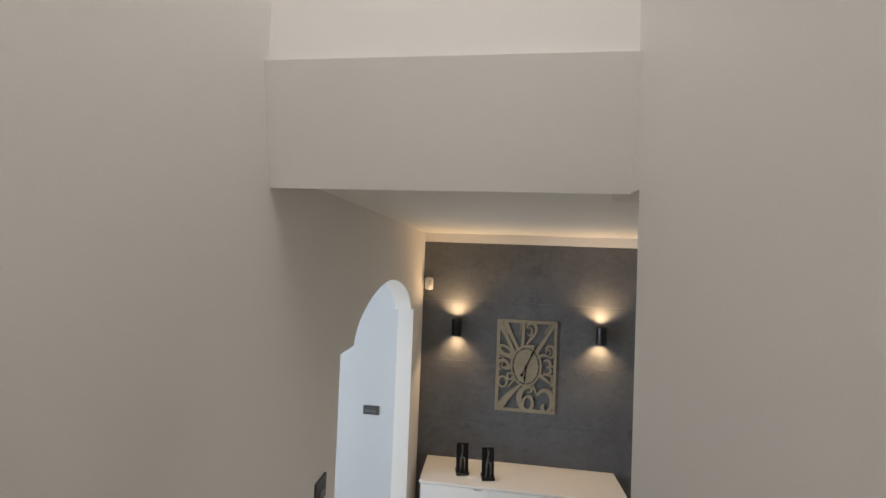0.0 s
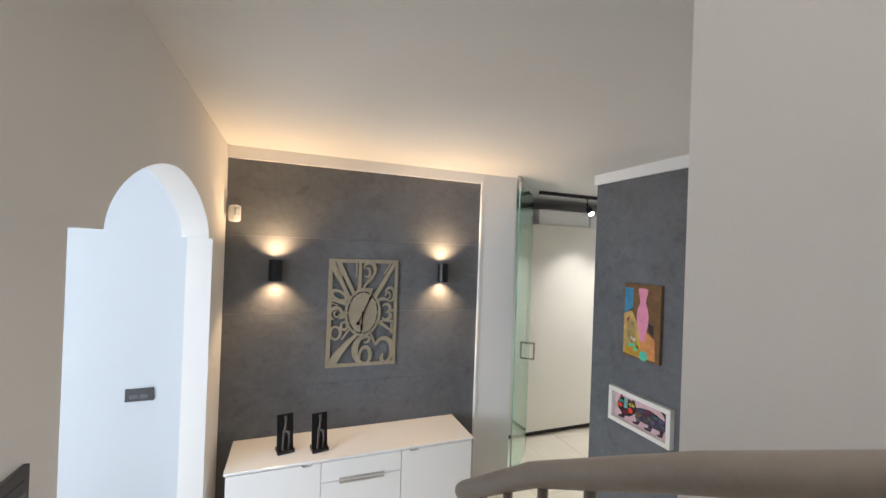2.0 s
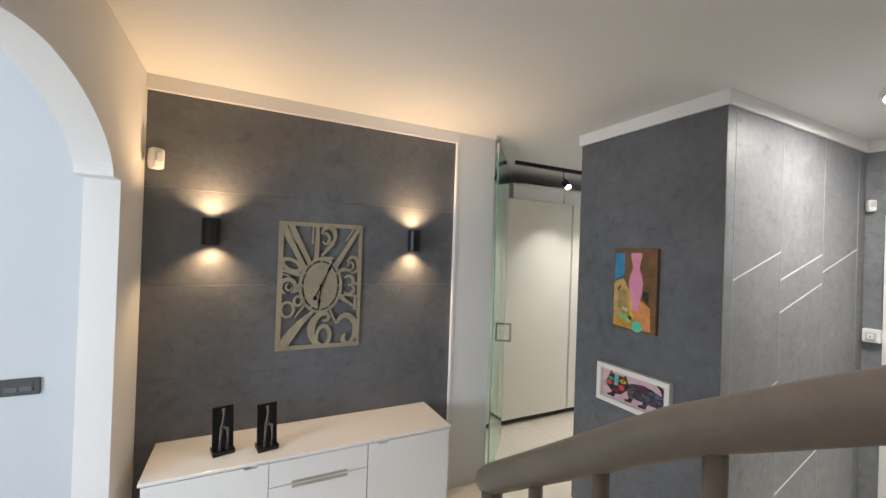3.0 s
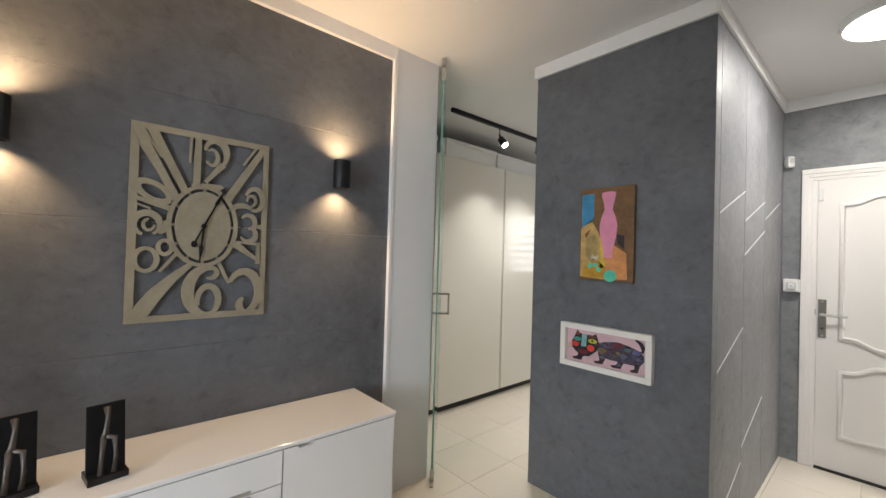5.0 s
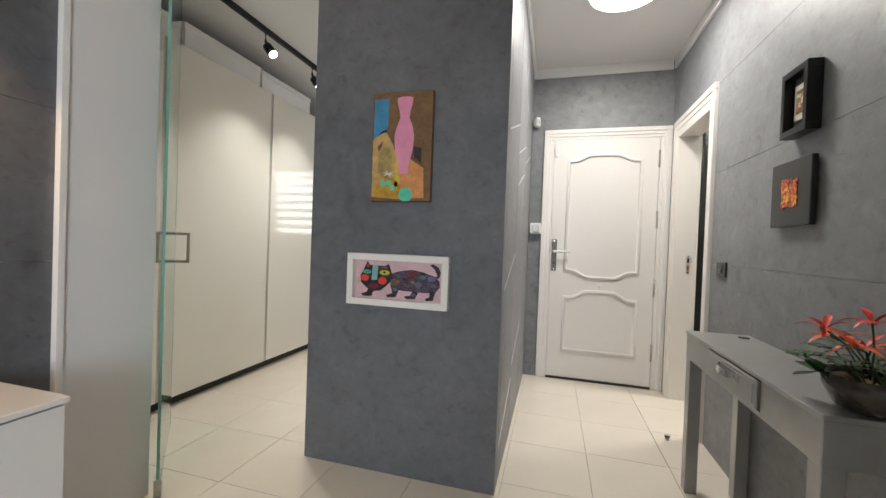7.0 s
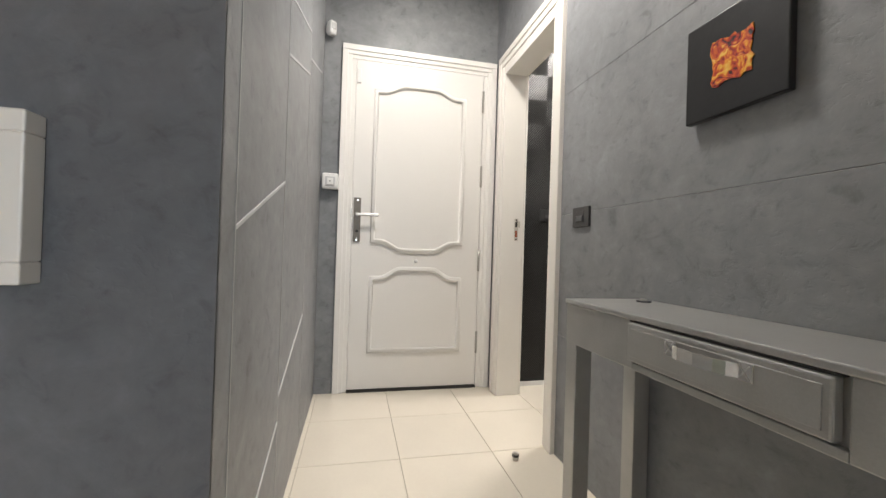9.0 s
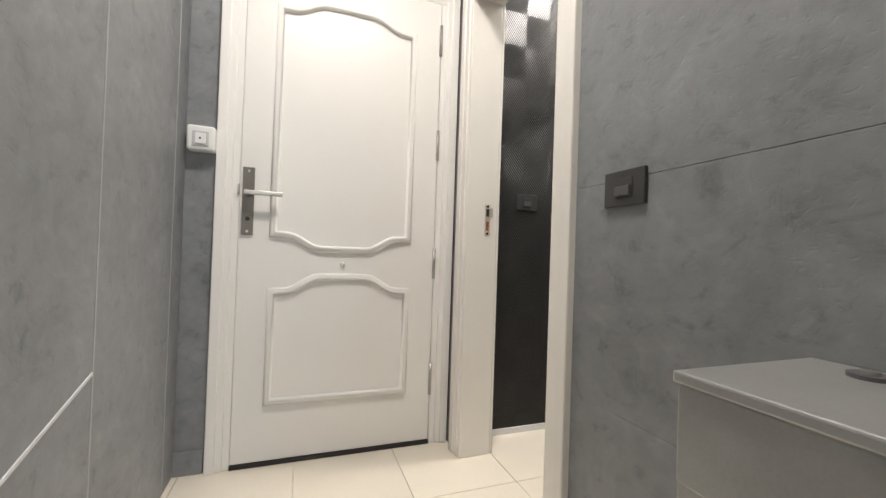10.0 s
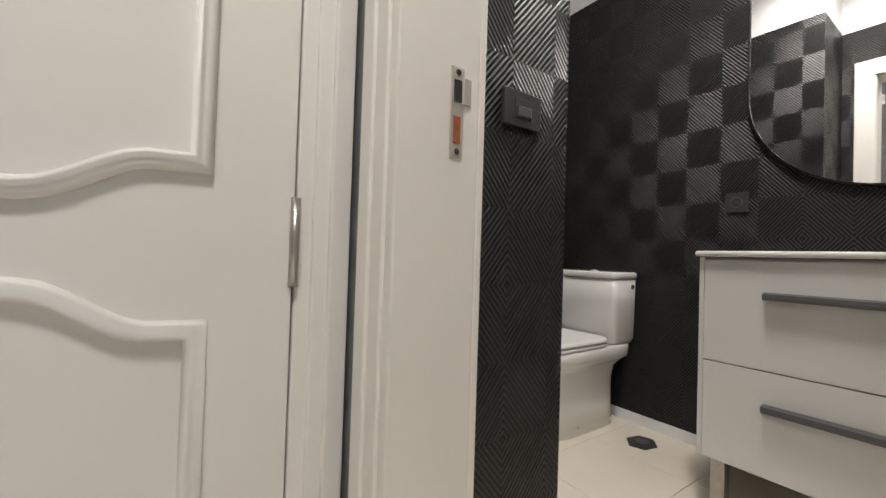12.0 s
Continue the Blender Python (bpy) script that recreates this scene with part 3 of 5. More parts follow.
def stroke(bm, pts, widths):
    """A flat band with swelling width along (x, z) points, each a hair prouder than the one before."""
    lift = 0.0005 * next(layer)
    n = len(pts)
    left, right = [], []
    for i in range(n):
        a, b = Vector(pts[max(i - 1, 0)]), Vector(pts[min(i + 1, n - 1)])
        d = (b - a).normalized()
        w = widths[i] / 2
        left.append((pts[i][0] - d.y * w, pts[i][1] + d.x * w))
        right.append((pts[i][0] + d.y * w, pts[i][1] - d.x * w))
    rows = [[bm.verts.new((p[0], y, p[1])) for p, y in ((l, F0 - lift), (r, F0 - lift), (r, F1 - lift), (l, F1 - lift))] for l, r in zip(left, right)]
    fs = []
    for p, q in zip(rows, rows[1:]):
        for k in range(4):
            fs.append(bm.faces.new((p[k], q[k], q[(k + 1) % 4], p[(k + 1) % 4])))
    fs += [bm.faces.new(rows[0]), bm.faces.new(rows[-1][::-1])]
    bmesh.ops.recalc_face_normals(bm, faces=fs)
    return bm


def curl(bm, cx, cz, rx, rz, t0, t1, w0, w1, shrink=1.0, n=22):
    pts, ws = [], []
    for i in range(n + 1):
        f = i / n
        t = radians(t0 + (t1 - t0) * f)
        k = 1 + (shrink - 1) * f
        pts.append((CX + cx + rx * k * math.cos(t), CZ + cz + rz * k * math.sin(t)))
        ws.append(w0 + (w1 - w0) * math.sin(math.pi * f))
    return stroke(bm, pts, ws)


def bar(bm, x0, z0, x1, z1, w0, w1):
    return stroke(bm, [(CX + x0, CZ + z0), (CX + x1, CZ + z1)], [w0, w1])


def numeral(maker):
    bm = bmesh.new()
    maker(bm)
    part("numeral", bm, M_CLOCK, clock)


def n12(bm):
    bar(bm, -0.030, 0.378, -0.032, 0.168, 0.024, 0.026)
    bar(bm, -0.056, 0.375, -0.058, 0.265, 0.010, 0.008)
    curl(bm, 0.037, 0.318, 0.042, 0.058, 170, -50, 0.010, 0.030)
    curl(bm, 0.022, 0.300, 0.022, 0.034, -150, 130, 0.008, 0.016)
    bar(bm, 0.066, 0.276, 0.0, 0.190, 0.028, 0.014)
    curl(bm, 0.030, 0.182, 0.036, 0.012, 175, 350, 0.014, 0.028)
    bar(bm, -0.05, 0.172, -0.01, 0.170, 0.014, 0.014)


def n11(bm):
    bar(bm, -0.240, 0.375, -0.100, 0.105, 0.034, 0.026)
    bar(bm, -0.190, 0.378, -0.070, 0.138, 0.034, 0.026)
    bar(bm, -0.232, 0.325, -0.172, 0.225, 0.012, 0.012)
    bar(bm, -0.222, 0.378, -0.155, 0.268, 0.010, 0.010)


def n1(bm):
    bar(bm, 0.235, 0.378, 0.088, 0.125, 0.026, 0.032)
    bar(bm, 0.200, 0.372, 0.150, 0.290, 0.010, 0.010)


def n2(bm):
    curl(bm, 0.200, 0.135, 0.038, 0.050, 160, -110, 0.010, 0.026)
    curl(bm, 0.186, 0.128, 0.018, 0.024, -90, 190, 0.008, 0.013)
    curl(bm, 0.150, 0.085, 0.036, 0.018, 20, 200, 0.012, 0.024)


def n3(bm):
    curl(bm, 0.175, 0.030, 0.030, 0.032, 150, -90, 0.008, 0.022)
    curl(bm, 0.178, -0.026, 0.032, 0.032, 90, -160, 0.008, 0.024)
    bar(bm, 0.205, 0.015, 0.238, 0.010, 0.016, 0.024)


def n4(bm):
    bar(bm, 0.120, -0.070, 0.232, -0.150, 0.030, 0.012)
    bar(bm, 0.130, -0.062, 0.240, -0.072, 0.010, 0.012)
    bar(bm, 0.222, -0.060, 0.222, -0.160, 0.012, 0.020)


def n5(bm):
    bar(bm, 0.062, -0.160, 0.104, -0.246, 0.016, 0.012)
    curl(bm, 0.165, -0.288, 0.066, 0.092, 150, -80, 0.014, 0.040)
    curl(bm, 0.176, -0.346, 0.026, 0.030, -70, -250, 0.012, 0.030)


def n6(bm):
    curl(bm, 0.022, -0.280, 0.072, 0.100, 75, 280, 0.014, 0.046)
    curl(bm, 0.026, -0.318, 0.040, 0.060, -100, 200, 0.014, 0.026)
    curl(bm, 0.030, -0.200, 0.026, 0.024, 110, -120, 0.010, 0.020)


def n7(bm):
    stroke(bm, [(CX - 0.222, CZ - 0.378), (CX - 0.165, CZ - 0.29), (CX - 0.105, CZ - 0.22), (CX - 0.045, CZ - 0.165)], [0.060, 0.052, 0.036, 0.020])
    bar(bm, -0.150, -0.195, -0.095, -0.120, 0.009, 0.016)


def n8(bm):
    ring(bm, "y", F0 - 0.0003, F1 - 0.0003, CX - 0.196, CZ - 0.146, (0.027, 0.038), (0.046, 0.053), seg=32)
    ring(bm, "y", F0 - 0.0012, F1 - 0.0012, CX - 0.134, CZ - 0.095, (0.015, 0.021), (0.031, 0.036), seg=28)


def n9(bm):
    curl(bm, -0.196, -0.004, 0.042, 0.044, -60, 250, 0.010, 0.026)
    curl(bm, -0.190, -0.006, 0.018, 0.022, 90, 360, 0.008, 0.012)
    curl(bm, -0.168, -0.004, 0.034, 0.036, -70, 30, 0.012, 0.022)


def n10(bm):
    bar(bm, -0.240, 0.100, -0.115, 0.062, 0.016, 0.022)
    prof = ellipse(0, 0, 0.072, 0.040, 30, radians(-28)), ellipse(0, 0, 0.046, 0.020, 30, radians(-28))
    pts = [((a[0] + b[0]) / 2 + CX - 0.178, (a[1] + b[1]) / 2 + CZ + 0.128) for a, b in zip(*prof)]
    ws = [math.hypot(a[0] - b[0], a[1] - b[1]) for a, b in zip(*prof)]
    stroke(bm, pts + pts[:1], ws + ws[:1])
    bar(bm, -0.240, 0.078, -0.185, 0.058, 0.008, 0.008)


for maker in (n12, n11, n1, n2, n3, n4, n5, n6, n7, n8, n9, n10):
    numeral(maker)
for dx, dz, w, tail in ((0.075, 0.165, 0.008, -0.06), (-0.012, -0.15, 0.009, 0.02)):
    bm = prism(bmesh.new(), [(DX - w / 2, DZ), (DX + w / 2, DZ), (DX + dx + w / 4, DZ + dz), (DX + dx - w / 4, DZ + dz)], "y", F0 - 0.008, F0 - 0.005)
    e = 0.62
    prism(bm, [(DX + dx * e - 0.009, DZ + dz * e), (DX + dx, DZ + dz), (DX + dx * e + 0.009, DZ + dz * e), (DX + dx * (e - 0.1), DZ + dz * (e - 0.1))], "y", F0 - 0.0085, F0 - 0.0045)
    part("hand", bm, M_BLACK, clock, "slim black clock hand")
bm = prism(bmesh.new(), [(DX - 0.003, DZ), (DX + 0.003, DZ), (DX - 0.03, DZ - 0.075), (DX - 0.037, DZ - 0.073)], "y", F0 - 0.0075, F0 - 0.0055)
prism(bm, ellipse(DX - 0.034, DZ - 0.078, 0.012, 0.014, 16), "y", F0 - 0.008, F0 - 0.005)
part("hand_tail", bm, M_BLACK, clock)
part("pivot", prism(bmesh.new(), ellipse(DX, DZ, 0.010, 0.010, 16), "y", F0 - 0.012, F0), M_BLACK, clock)
for sx in (-0.2, 0.2):
    part("spacer", tube(bmesh.new(), [(CX + sx, F1, CZ + 0.384), (CX + sx, 4.28, CZ + 0.384)], 0.006, 10), M_BLACK, clock)

side = thing("sideboard", (0.86, 4.06, 0), "white high-gloss sideboard with two doors and three drawers", "sideboard")
part("body", box(0.075, 1.645, 3.885, 4.272, 0.04, 0.662, bevel=0.003), M_GLOSS, side)
part("top", box(0.065, 1.655, 3.858, 4.274, 0.663, 0.68, bevel=0.004), M_GLOSS, side)
part("plinth", box(0.12, 1.60, 3.92, 4.25, 0, 0.04), M_DARK, side)


def front_with_grip(x0, x1, z0, z1, g0, g1, where):
    """A sideboard front 22 mm thick with a shallow grip notch in its upper edge or a slot below it."""
    y0, y1, d = 3.862, 3.884, 0.012
    if where == "top":
        out = [(x0, z0), (x1, z0), (x1, z1), (g1 + 0.01, z1), (g1, z1 - d), (g0, z1 - d), (g0 - 0.01, z1), (x0, z1)]
        return prism(bmesh.new(), out, "y", y0, y1)
    return box(x0, x1, y0, y1, z0, z1, bevel=0.002)


part("door", front_with_grip(0.078, 0.605, 0.045, 0.658, 0.50, 0.55, "top"), M_GLOSS, side)
part("door", front_with_grip(1.127, 1.642, 0.045, 0.658, 1.19, 1.24, "top"), M_GLOSS, side)
for z0, z1 in ((0.045, 0.318), (0.322, 0.528), (0.532, 0.658)):
    d = part("drawer", front_with_grip(0.609, 1.123, z0, z1, 0, 0, ""), M_GLOSS, side)
    if z0 < 0.5:
        part("grip", box(0.72, 1.01, 3.858, 3.8635, z1 - 0.020, z1 - 0.004, bevel=0.002), M_STEEL, d, "recessed steel grip")
    else:
        part("grip", box(0.72, 1.01, 3.858, 3.8635, z0 + 0.002, z0 + 0.014, bevel=0.002), M_STEEL, d, "recessed steel grip")


def figure_stand(x, y, turn):
    o = thing("figure_stand", (0, 0, 0), "black leaning plaque with a slim bronze abstract figure", "ornament", "pair of black ornaments")
    part("base", box(-0.052, 0.052, -0.045, 0.045, 0, 0.022, bevel=0.003), M_BLACK, o)
    bm = box(-0.05, 0.05, -0.006, 0.006, 0, 0.212, bevel=0.002)
    bmesh.ops.rotate(bm, verts=bm.verts, cent=(0, 0, 0), matrix=Matrix.Rotation(radians(-8), 3, "X"))
    bmesh.ops.translate(bm, verts=bm.verts, vec=(0, 0.0, 0.02))
    part("plaque", bm, M_BLACK, o)
    bm = bmesh.new()
    tube(bm, [(0, 0.012, 0.222), (0.0, -0.005, 0.195), (-0.006, -0.014, 0.15), (-0.012, -0.02, 0.13)], [0.010, 0.006, 0.008, 0.010], 10)
    tube(bm, [(-0.012, -0.02, 0.135), (-0.018, -0.03, 0.07), (-0.02, -0.034, 0.024)], [0.009, 0.006, 0.008], 10)
    tube(bm, [(-0.008, -0.018, 0.138), (0.016, -0.022, 0.13), (0.018, -0.032, 0.07), (0.014, -0.034, 0.024)], [0.008, 0.009, 0.006, 0.008], 10)
    part("figure", bm, mat("bronze", (0.10, 0.085, 0.075), 0.4, 0.6, 0.2, 30), o, "slim bronze abstract figure")
    o.matrix_world = pose(x, y, 0.68, 0, 0, turn)
    return o


figure_stand(0.392, 4.035, 12)
figure_stand(0.602, 3.995, 10)


def detector(x, y, z, turn, label, size=1.0):
    o = thing("motion_detector", (0, 0, 0), label, "detector")
    part("bracket", box(-0.02, 0.02, 0.04, 0.06, -0.03, 0.03, bevel=0.004), M_PLASTIC, o)
    bm = box(-0.03, 0.03, -0.02, 0.04, -0.06, 0.05, bevel=0.014, seg=3)
    part("body", bm, M_PLASTIC, o)
    part("lens", box(-0.018, 0.018, -0.026, -0.018, -0.02, 0.03, bevel=0.006), mat("lens_plastic", (0.55, 0.55, 0.55), 0.3), o)
    o.matrix_world = pose(x, y, z, 0, 0, turn) @ Matrix.Scale(size, 4)
    return o


detector(0.035, 4.21, 2.21, 35, "white plastic motion detector in the wall corner")
detector(4.395, 2.80, 2.20, -50, "small white motion detector in the hall corner", 0.75)


def switch_plate(loc, turn, w, h, keys, label, plate, key):
    """A plate on a wall; it faces -y before the turn."""
    o = thing("light_switch", (0, 0, 0), label, "switch")
    part("plate", box(-w / 2, w / 2, -0.010, 0.0, -h / 2, h / 2, bevel=0.002), plate, o)
    part("inset", box(-0.026 * max(1, keys - 0.1), 0.026 * max(1, keys - 0.1), -0.0118, -0.0095, -0.022, 0.022, bevel=0.001), plate, o)
    for i in range(keys):
        cx = (i - (keys - 1) / 2) * 0.05
        bm = box(cx - 0.021, cx + 0.021, -0.016, -0.011, -0.018, 0.004, bevel=0.0015)
        part("rocker", bm, key, o)
    o.matrix_world = pose(*loc, 0, 0, turn)
    return o


switch_plate((-0.415, 4.10, 1.10), 0, 0.14, 0.075, 2, "dark grey double switch on the white side room wall", M_DARKPLATE, M_DARKKEY)
switch_plate((-0.03, 2.165, 1.572), 90, 0.085, 0.085, 1, "dark grey switch on the wall beside the arch", M_DARKPLATE, M_DARKKEY)
switch_plate((3.377, 1.74, 1.037), 180, 0.115, 0.08, 1, "dark grey light switch on the hall boards", M_DARKPLATE, M_DARKKEY)
switch_plate((4.41, 1.361, 1.147), -90, 0.115, 0.08, 1, "dark grey double rocker switch on black wallpaper", M_DARKPLATE, M_DARKKEY)

# ---- dressing room ----
glass_door = thing("glass_door", (0, 0, 0), "frameless clear glass pivot door standing open", "glass door")
GW = 0.72
bm = prism(bmesh.new(), [(0, 0.02), (GW, 0.02), (GW, 2.56), (GW - 0.05, 2.60), (0, 2.60)], "y", -0.005, 0.005)
pane = part("pane", bm, M_GLASS, glass_door)
pane.visible_shadow = False
part("edge", box(-0.0015, 0.0, -0.0055, 0.0055, 0.02, 2.60), M_EDGE, glass_door, "green polished glass edge")
part("edge", box(GW, GW + 0.0015, -0.0055, 0.0055, 0.02, 2.555), M_EDGE, glass_door, "green polished glass edge")
for z0, z1 in ((2.54, 2.612), (0.012, 0.085)):
    part("patch_fitting", box(-0.004, 0.06, -0.014, 0.014, z0, z1, bevel=0.002), M_STEEL, glass_door, "steel patch fitting")
part("top_pivot", box(-0.05, 0.05, -0.012, 0.012, 2.625, 2.66, bevel=0.002), M_STEEL, glass_door)
part("pivot_pin", tube(bmesh.new(), [(0.015, 0, 2.605), (0.015, 0, 2.63)], 0.012, 12), M_STEEL, glass_door)
part("floor_pivot", box(-0.05, 0.05, -0.012, 0.012, 0.0, 0.012, bevel=0.002), M_STEEL, glass_door)
for s in (-1, 1):
    bm = box(GW - 0.09, GW - 0.075, min(s * 0.004, s * 0.075), max(s * 0.004, s * 0.075), 1.115, 1.13, bevel=0.002)
    cube(bm, GW - 0.09, GW - 0.075, min(s * 0.004, s * 0.075), max(s * 0.004, s * 0.075), 0.96, 0.975, bevel=0.002)
    cube(bm, GW - 0.09, GW - 0.075, min(s * 0.062, s * 0.077), max(s * 0.062, s * 0.077), 0.96, 1.13, bevel=0.002)
    part("handle", bm, M_STEEL, glass_door, "square steel pull handle")
glass_door.matrix_world = pose(2.175, 4.195, 0, 0, 0, 90 - 42.8)

ward = thing("wardrobe", (3.7, 5.25, 0), "tall cream high-gloss wardrobe with smooth sliding doors", "wardrobe")
part("body", box(2.01, 5.94, 4.985, 5.6, 0.06, 2.345), M_WARD, ward)
part("plinth", box(2.02, 5.93, 5.01, 5.6, 0, 0.06), M_DARK, ward)
for x0, x1 in ((2.01, 2.765), (2.79, 3.712), (3.737, 4.66), (4.685, 5.93)):
    part("door", box(x0, x1, 4.962, 4.984, 0.065, 2.335, bevel=0.002), M_WARD, ward)
for x in (2.777, 3.7245, 4.672):
    part("grip_profile", box(x - 0.012, x + 0.012, 4.968, 4.984, 0.065, 2.335, bevel=0.002), M_STEEL, ward)


def storage_box(x0, x1, z1):
    o = thing("storage_box", ((x0 + x1) / 2, 5.2, 2.345), "plain white lidded storage box on top of the wardrobe", "box", "boxes on the wardrobe")
    part("box_body", box(x0, x1, 5.0, 5.4, 2.345, z1 - 0.03, bevel=0.004), M_WHITE, o)
    part("lid", box(x0 - 0.004, x1 + 0.004, 4.996, 5.404, z1 - 0.04, z1, bevel=0.004), M_WHITE, o)


storage_box(2.2, 2.82, 2.50)
storage_box(2.93, 3.62, 2.51)
storage_box(3.64, 4.30, 2.50)

track = thing("track_light", (3.5, 4.73, CEIL), "black ceiling track with adjustable spotlights", "track light")
part("track", box(2.74, 4.6, 4.715, 4.745, 2.625, CEIL, bevel=0.002), M_BLACK, track)
for sx in (3.35, 3.93):
    head = part("spot_head", tube(bmesh.new(), [(sx, 4.715, 2.525), (sx, 4.66, 2.46)], [0.032, 0.035], 18), M_BLACK, track)
    part("stem", tube(bmesh.new(), [(sx, 4.73, 2.63), (sx, 4.73, 2.56), (sx, 4.70, 2.51)], 0.010, 10), M_BLACK, track)
    part("lamp_face", tube(bmesh.new(), [(sx, 4.662, 2.462), (sx, 4.657, 2.456)], 0.030, 18), M_LAMP, head, "glowing lamp face")

# window with slatted blind at the end of the dressing room
win = thing("window_1", (6.0, 3.6, 1.65), "window with a white slatted blind", "window", kind="structure")
bm = box(5.97, 6.02, 3.2, 3.24, 1.15, 2.15)
cube(bm, 5.97, 6.02, 3.96, 4.0, 1.15, 2.15)
cube(bm, 5.97, 6.02, 3.24, 3.96, 1.15, 1.19)
cube(bm, 5.97, 6.02, 3.24, 3.96, 2.11, 2.15)
part("window_frame", bm, M_FRAME, win)
slat = mesh_of("slat", box(-0.003, 0.003, -0.42, 0.42, -0.03, 0.03), M_PLASTIC)
for i in range(9):
    s = new("slat", slat)
    s.parent = win
    s.matrix_basis = pose(-0.075, 0, -0.48 + 0.12 * i, 0, 15, 0)

# ---- pictures on the block ----


def flat(outline, x, t=0.0012):
    """A thin patch of paint on a face at x, outline in (y, z)."""
    return prism(bmesh.new(), outline, "x", x - t, x)


bottle_picture = thing("painting", (2.66, 3.335, 1.565), "unframed still life painting with a pink bottle on brown", "painting")
P0, P1, Q0, Q1 = 3.187, 3.487, 1.314, 1.828
W, HH = P1 - P0, Q1 - Q0
part("canvas", box(2.635, 2.665, P0, P1, Q0, Q1, bevel=0.003), paint("brown", (0.17, 0.09, 0.035), 0.35), bottle_picture)


def pp(pts):
    """Outline points as shares of the canvas, from its upper corner towards smaller y and z."""
    return [(P1 - u * W, Q1 - v * HH) for u, v in pts]


def patch(pts, colour, name, level, vary=0.25):
    part("paint_patch", flat(pp(pts), 2.635 - 0.0006 * level, 0.0009), paint(name, colour, vary), bottle_picture)


patch([(0.03, 0.06), (0.27, 0.06), (0.27, 0.30), (0.24, 0.36), (0.03, 0.42)], (0.05, 0.24, 0.42), "blue", 1)
patch([(0.02, 0.43), (0.22, 0.34), (0.38, 0.50), (0.46, 0.72), (0.44, 0.98), (0.02, 0.96)], (0.50, 0.33, 0.12), "ochre", 1, 0.35)
patch([(0.44, 0.75), (0.62, 0.60), (0.88, 0.70), (0.90, 0.97), (0.44, 0.98)], (0.62, 0.27, 0.09), "orange", 2, 0.3)
patch([(0.70, 0.50), (0.84, 0.52), (0.84, 0.66), (0.72, 0.60)], (0.03, 0.02, 0.025), "black", 2)
patch([(0.10, 0.84), (0.36, 0.78), (0.52, 0.86), (0.46, 0.97), (0.06, 0.96)], (0.48, 0.27, 0.02), "mustard", 3, 0.4)
patch([(0.38, 0.52), (0.44, 0.56), (0.50, 0.84), (0.40, 0.88), (0.42, 0.70)], (0.62, 0.46, 0.04), "yellow", 3)
patch([(0.12, 0.52), (0.32, 0.50), (0.36, 0.66), (0.28, 0.80), (0.12, 0.74)], (0.38, 0.28, 0.10), "olive", 2, 0.5)
patch([(0.10, 0.50), (0.20, 0.44), (0.17, 0.50), (0.12, 0.54)], (0.22, 0.06, 0.03), "maroon", 3)
half = [(0.05, 0.0), (0.13, 0.01), (0.125, 0.06), (0.09, 0.13), (0.075, 0.19), (0.13, 0.27), (0.165, 0.36), (0.15, 0.47), (0.105, 0.58), (0.08, 0.66), (0.085, 0.70)]
patch([(0.55 + u, 0.05 + v) for u, v in half] + [(0.55 - u, 0.05 + v) for u, v in half[::-1]], (0.70, 0.27, 0.40), "pink", 4, 0.12)
for u, v, r in ((0.22, 0.84, 0.05), (0.32, 0.83, 0.045), (0.38, 0.88, 0.045), (0.60, 0.94, 0.115)):
    part("paint_patch", flat(ellipse(P1 - u * W, Q1 - v * HH, r * W, r * W * 0.95, 20), 2.6322, 0.0012), paint("mint", (0.10, 0.55, 0.38), 0.2), bottle_picture)
for a in (20, -25, 60):
    c, s = math.cos(radians(a)) * 0.025, math.sin(radians(a)) * 0.018
    part("paint_stroke", tube(bmesh.new(), [(2.632, P1 - 0.30 * W - c, Q1 - 0.75 * HH - s), (2.632, P1 - 0.30 * W + c, Q1 - 0.75 * HH + s)], 0.0018, 6), M_PLASTIC, bottle_picture)

cat_picture = thing("framed_picture", (2.655, 3.334, 0.94), "naive cat picture on pink in a deep white frame", "picture")
A0, A1, B0, B1 = 3.083, 3.593, 0.815, 1.063
fw = 0.032
for y0, y1, z0, z1 in ((A0, A1, B1 - fw, B1), (A0, A1, B0, B0 + fw), (A0, A0 + fw, B0 + fw, B1 - fw), (A1 - fw, A1, B0 + fw, B1 - fw)):
    part("frame_rail", box(2.624, 2.665, y0, y1, z0, z1, bevel=0.003), M_FRAME, cat_picture)
part("backing", box(2.656, 2.664, A0 + fw, A1 - fw, B0 + fw, B1 - fw), paint("rose", (0.66, 0.45, 0.48), 0.14), cat_picture)
U0, V1, UW, VH = A1 - fw, B1 - fw, A1 - A0 - 2 * fw, B1 - B0 - 2 * fw


def cp(pts):
    return [(U0 - u * UW, V1 - v * VH) for u, v in pts]


def fur(name, pts, colour, level, vary=0.5):
    material = paint("cat_" + name, colour, vary) if isinstance(colour, tuple) else colour
    part(name, flat(cp(pts), 2.656 - 0.0007 * level, 0.001), material, cat_picture)


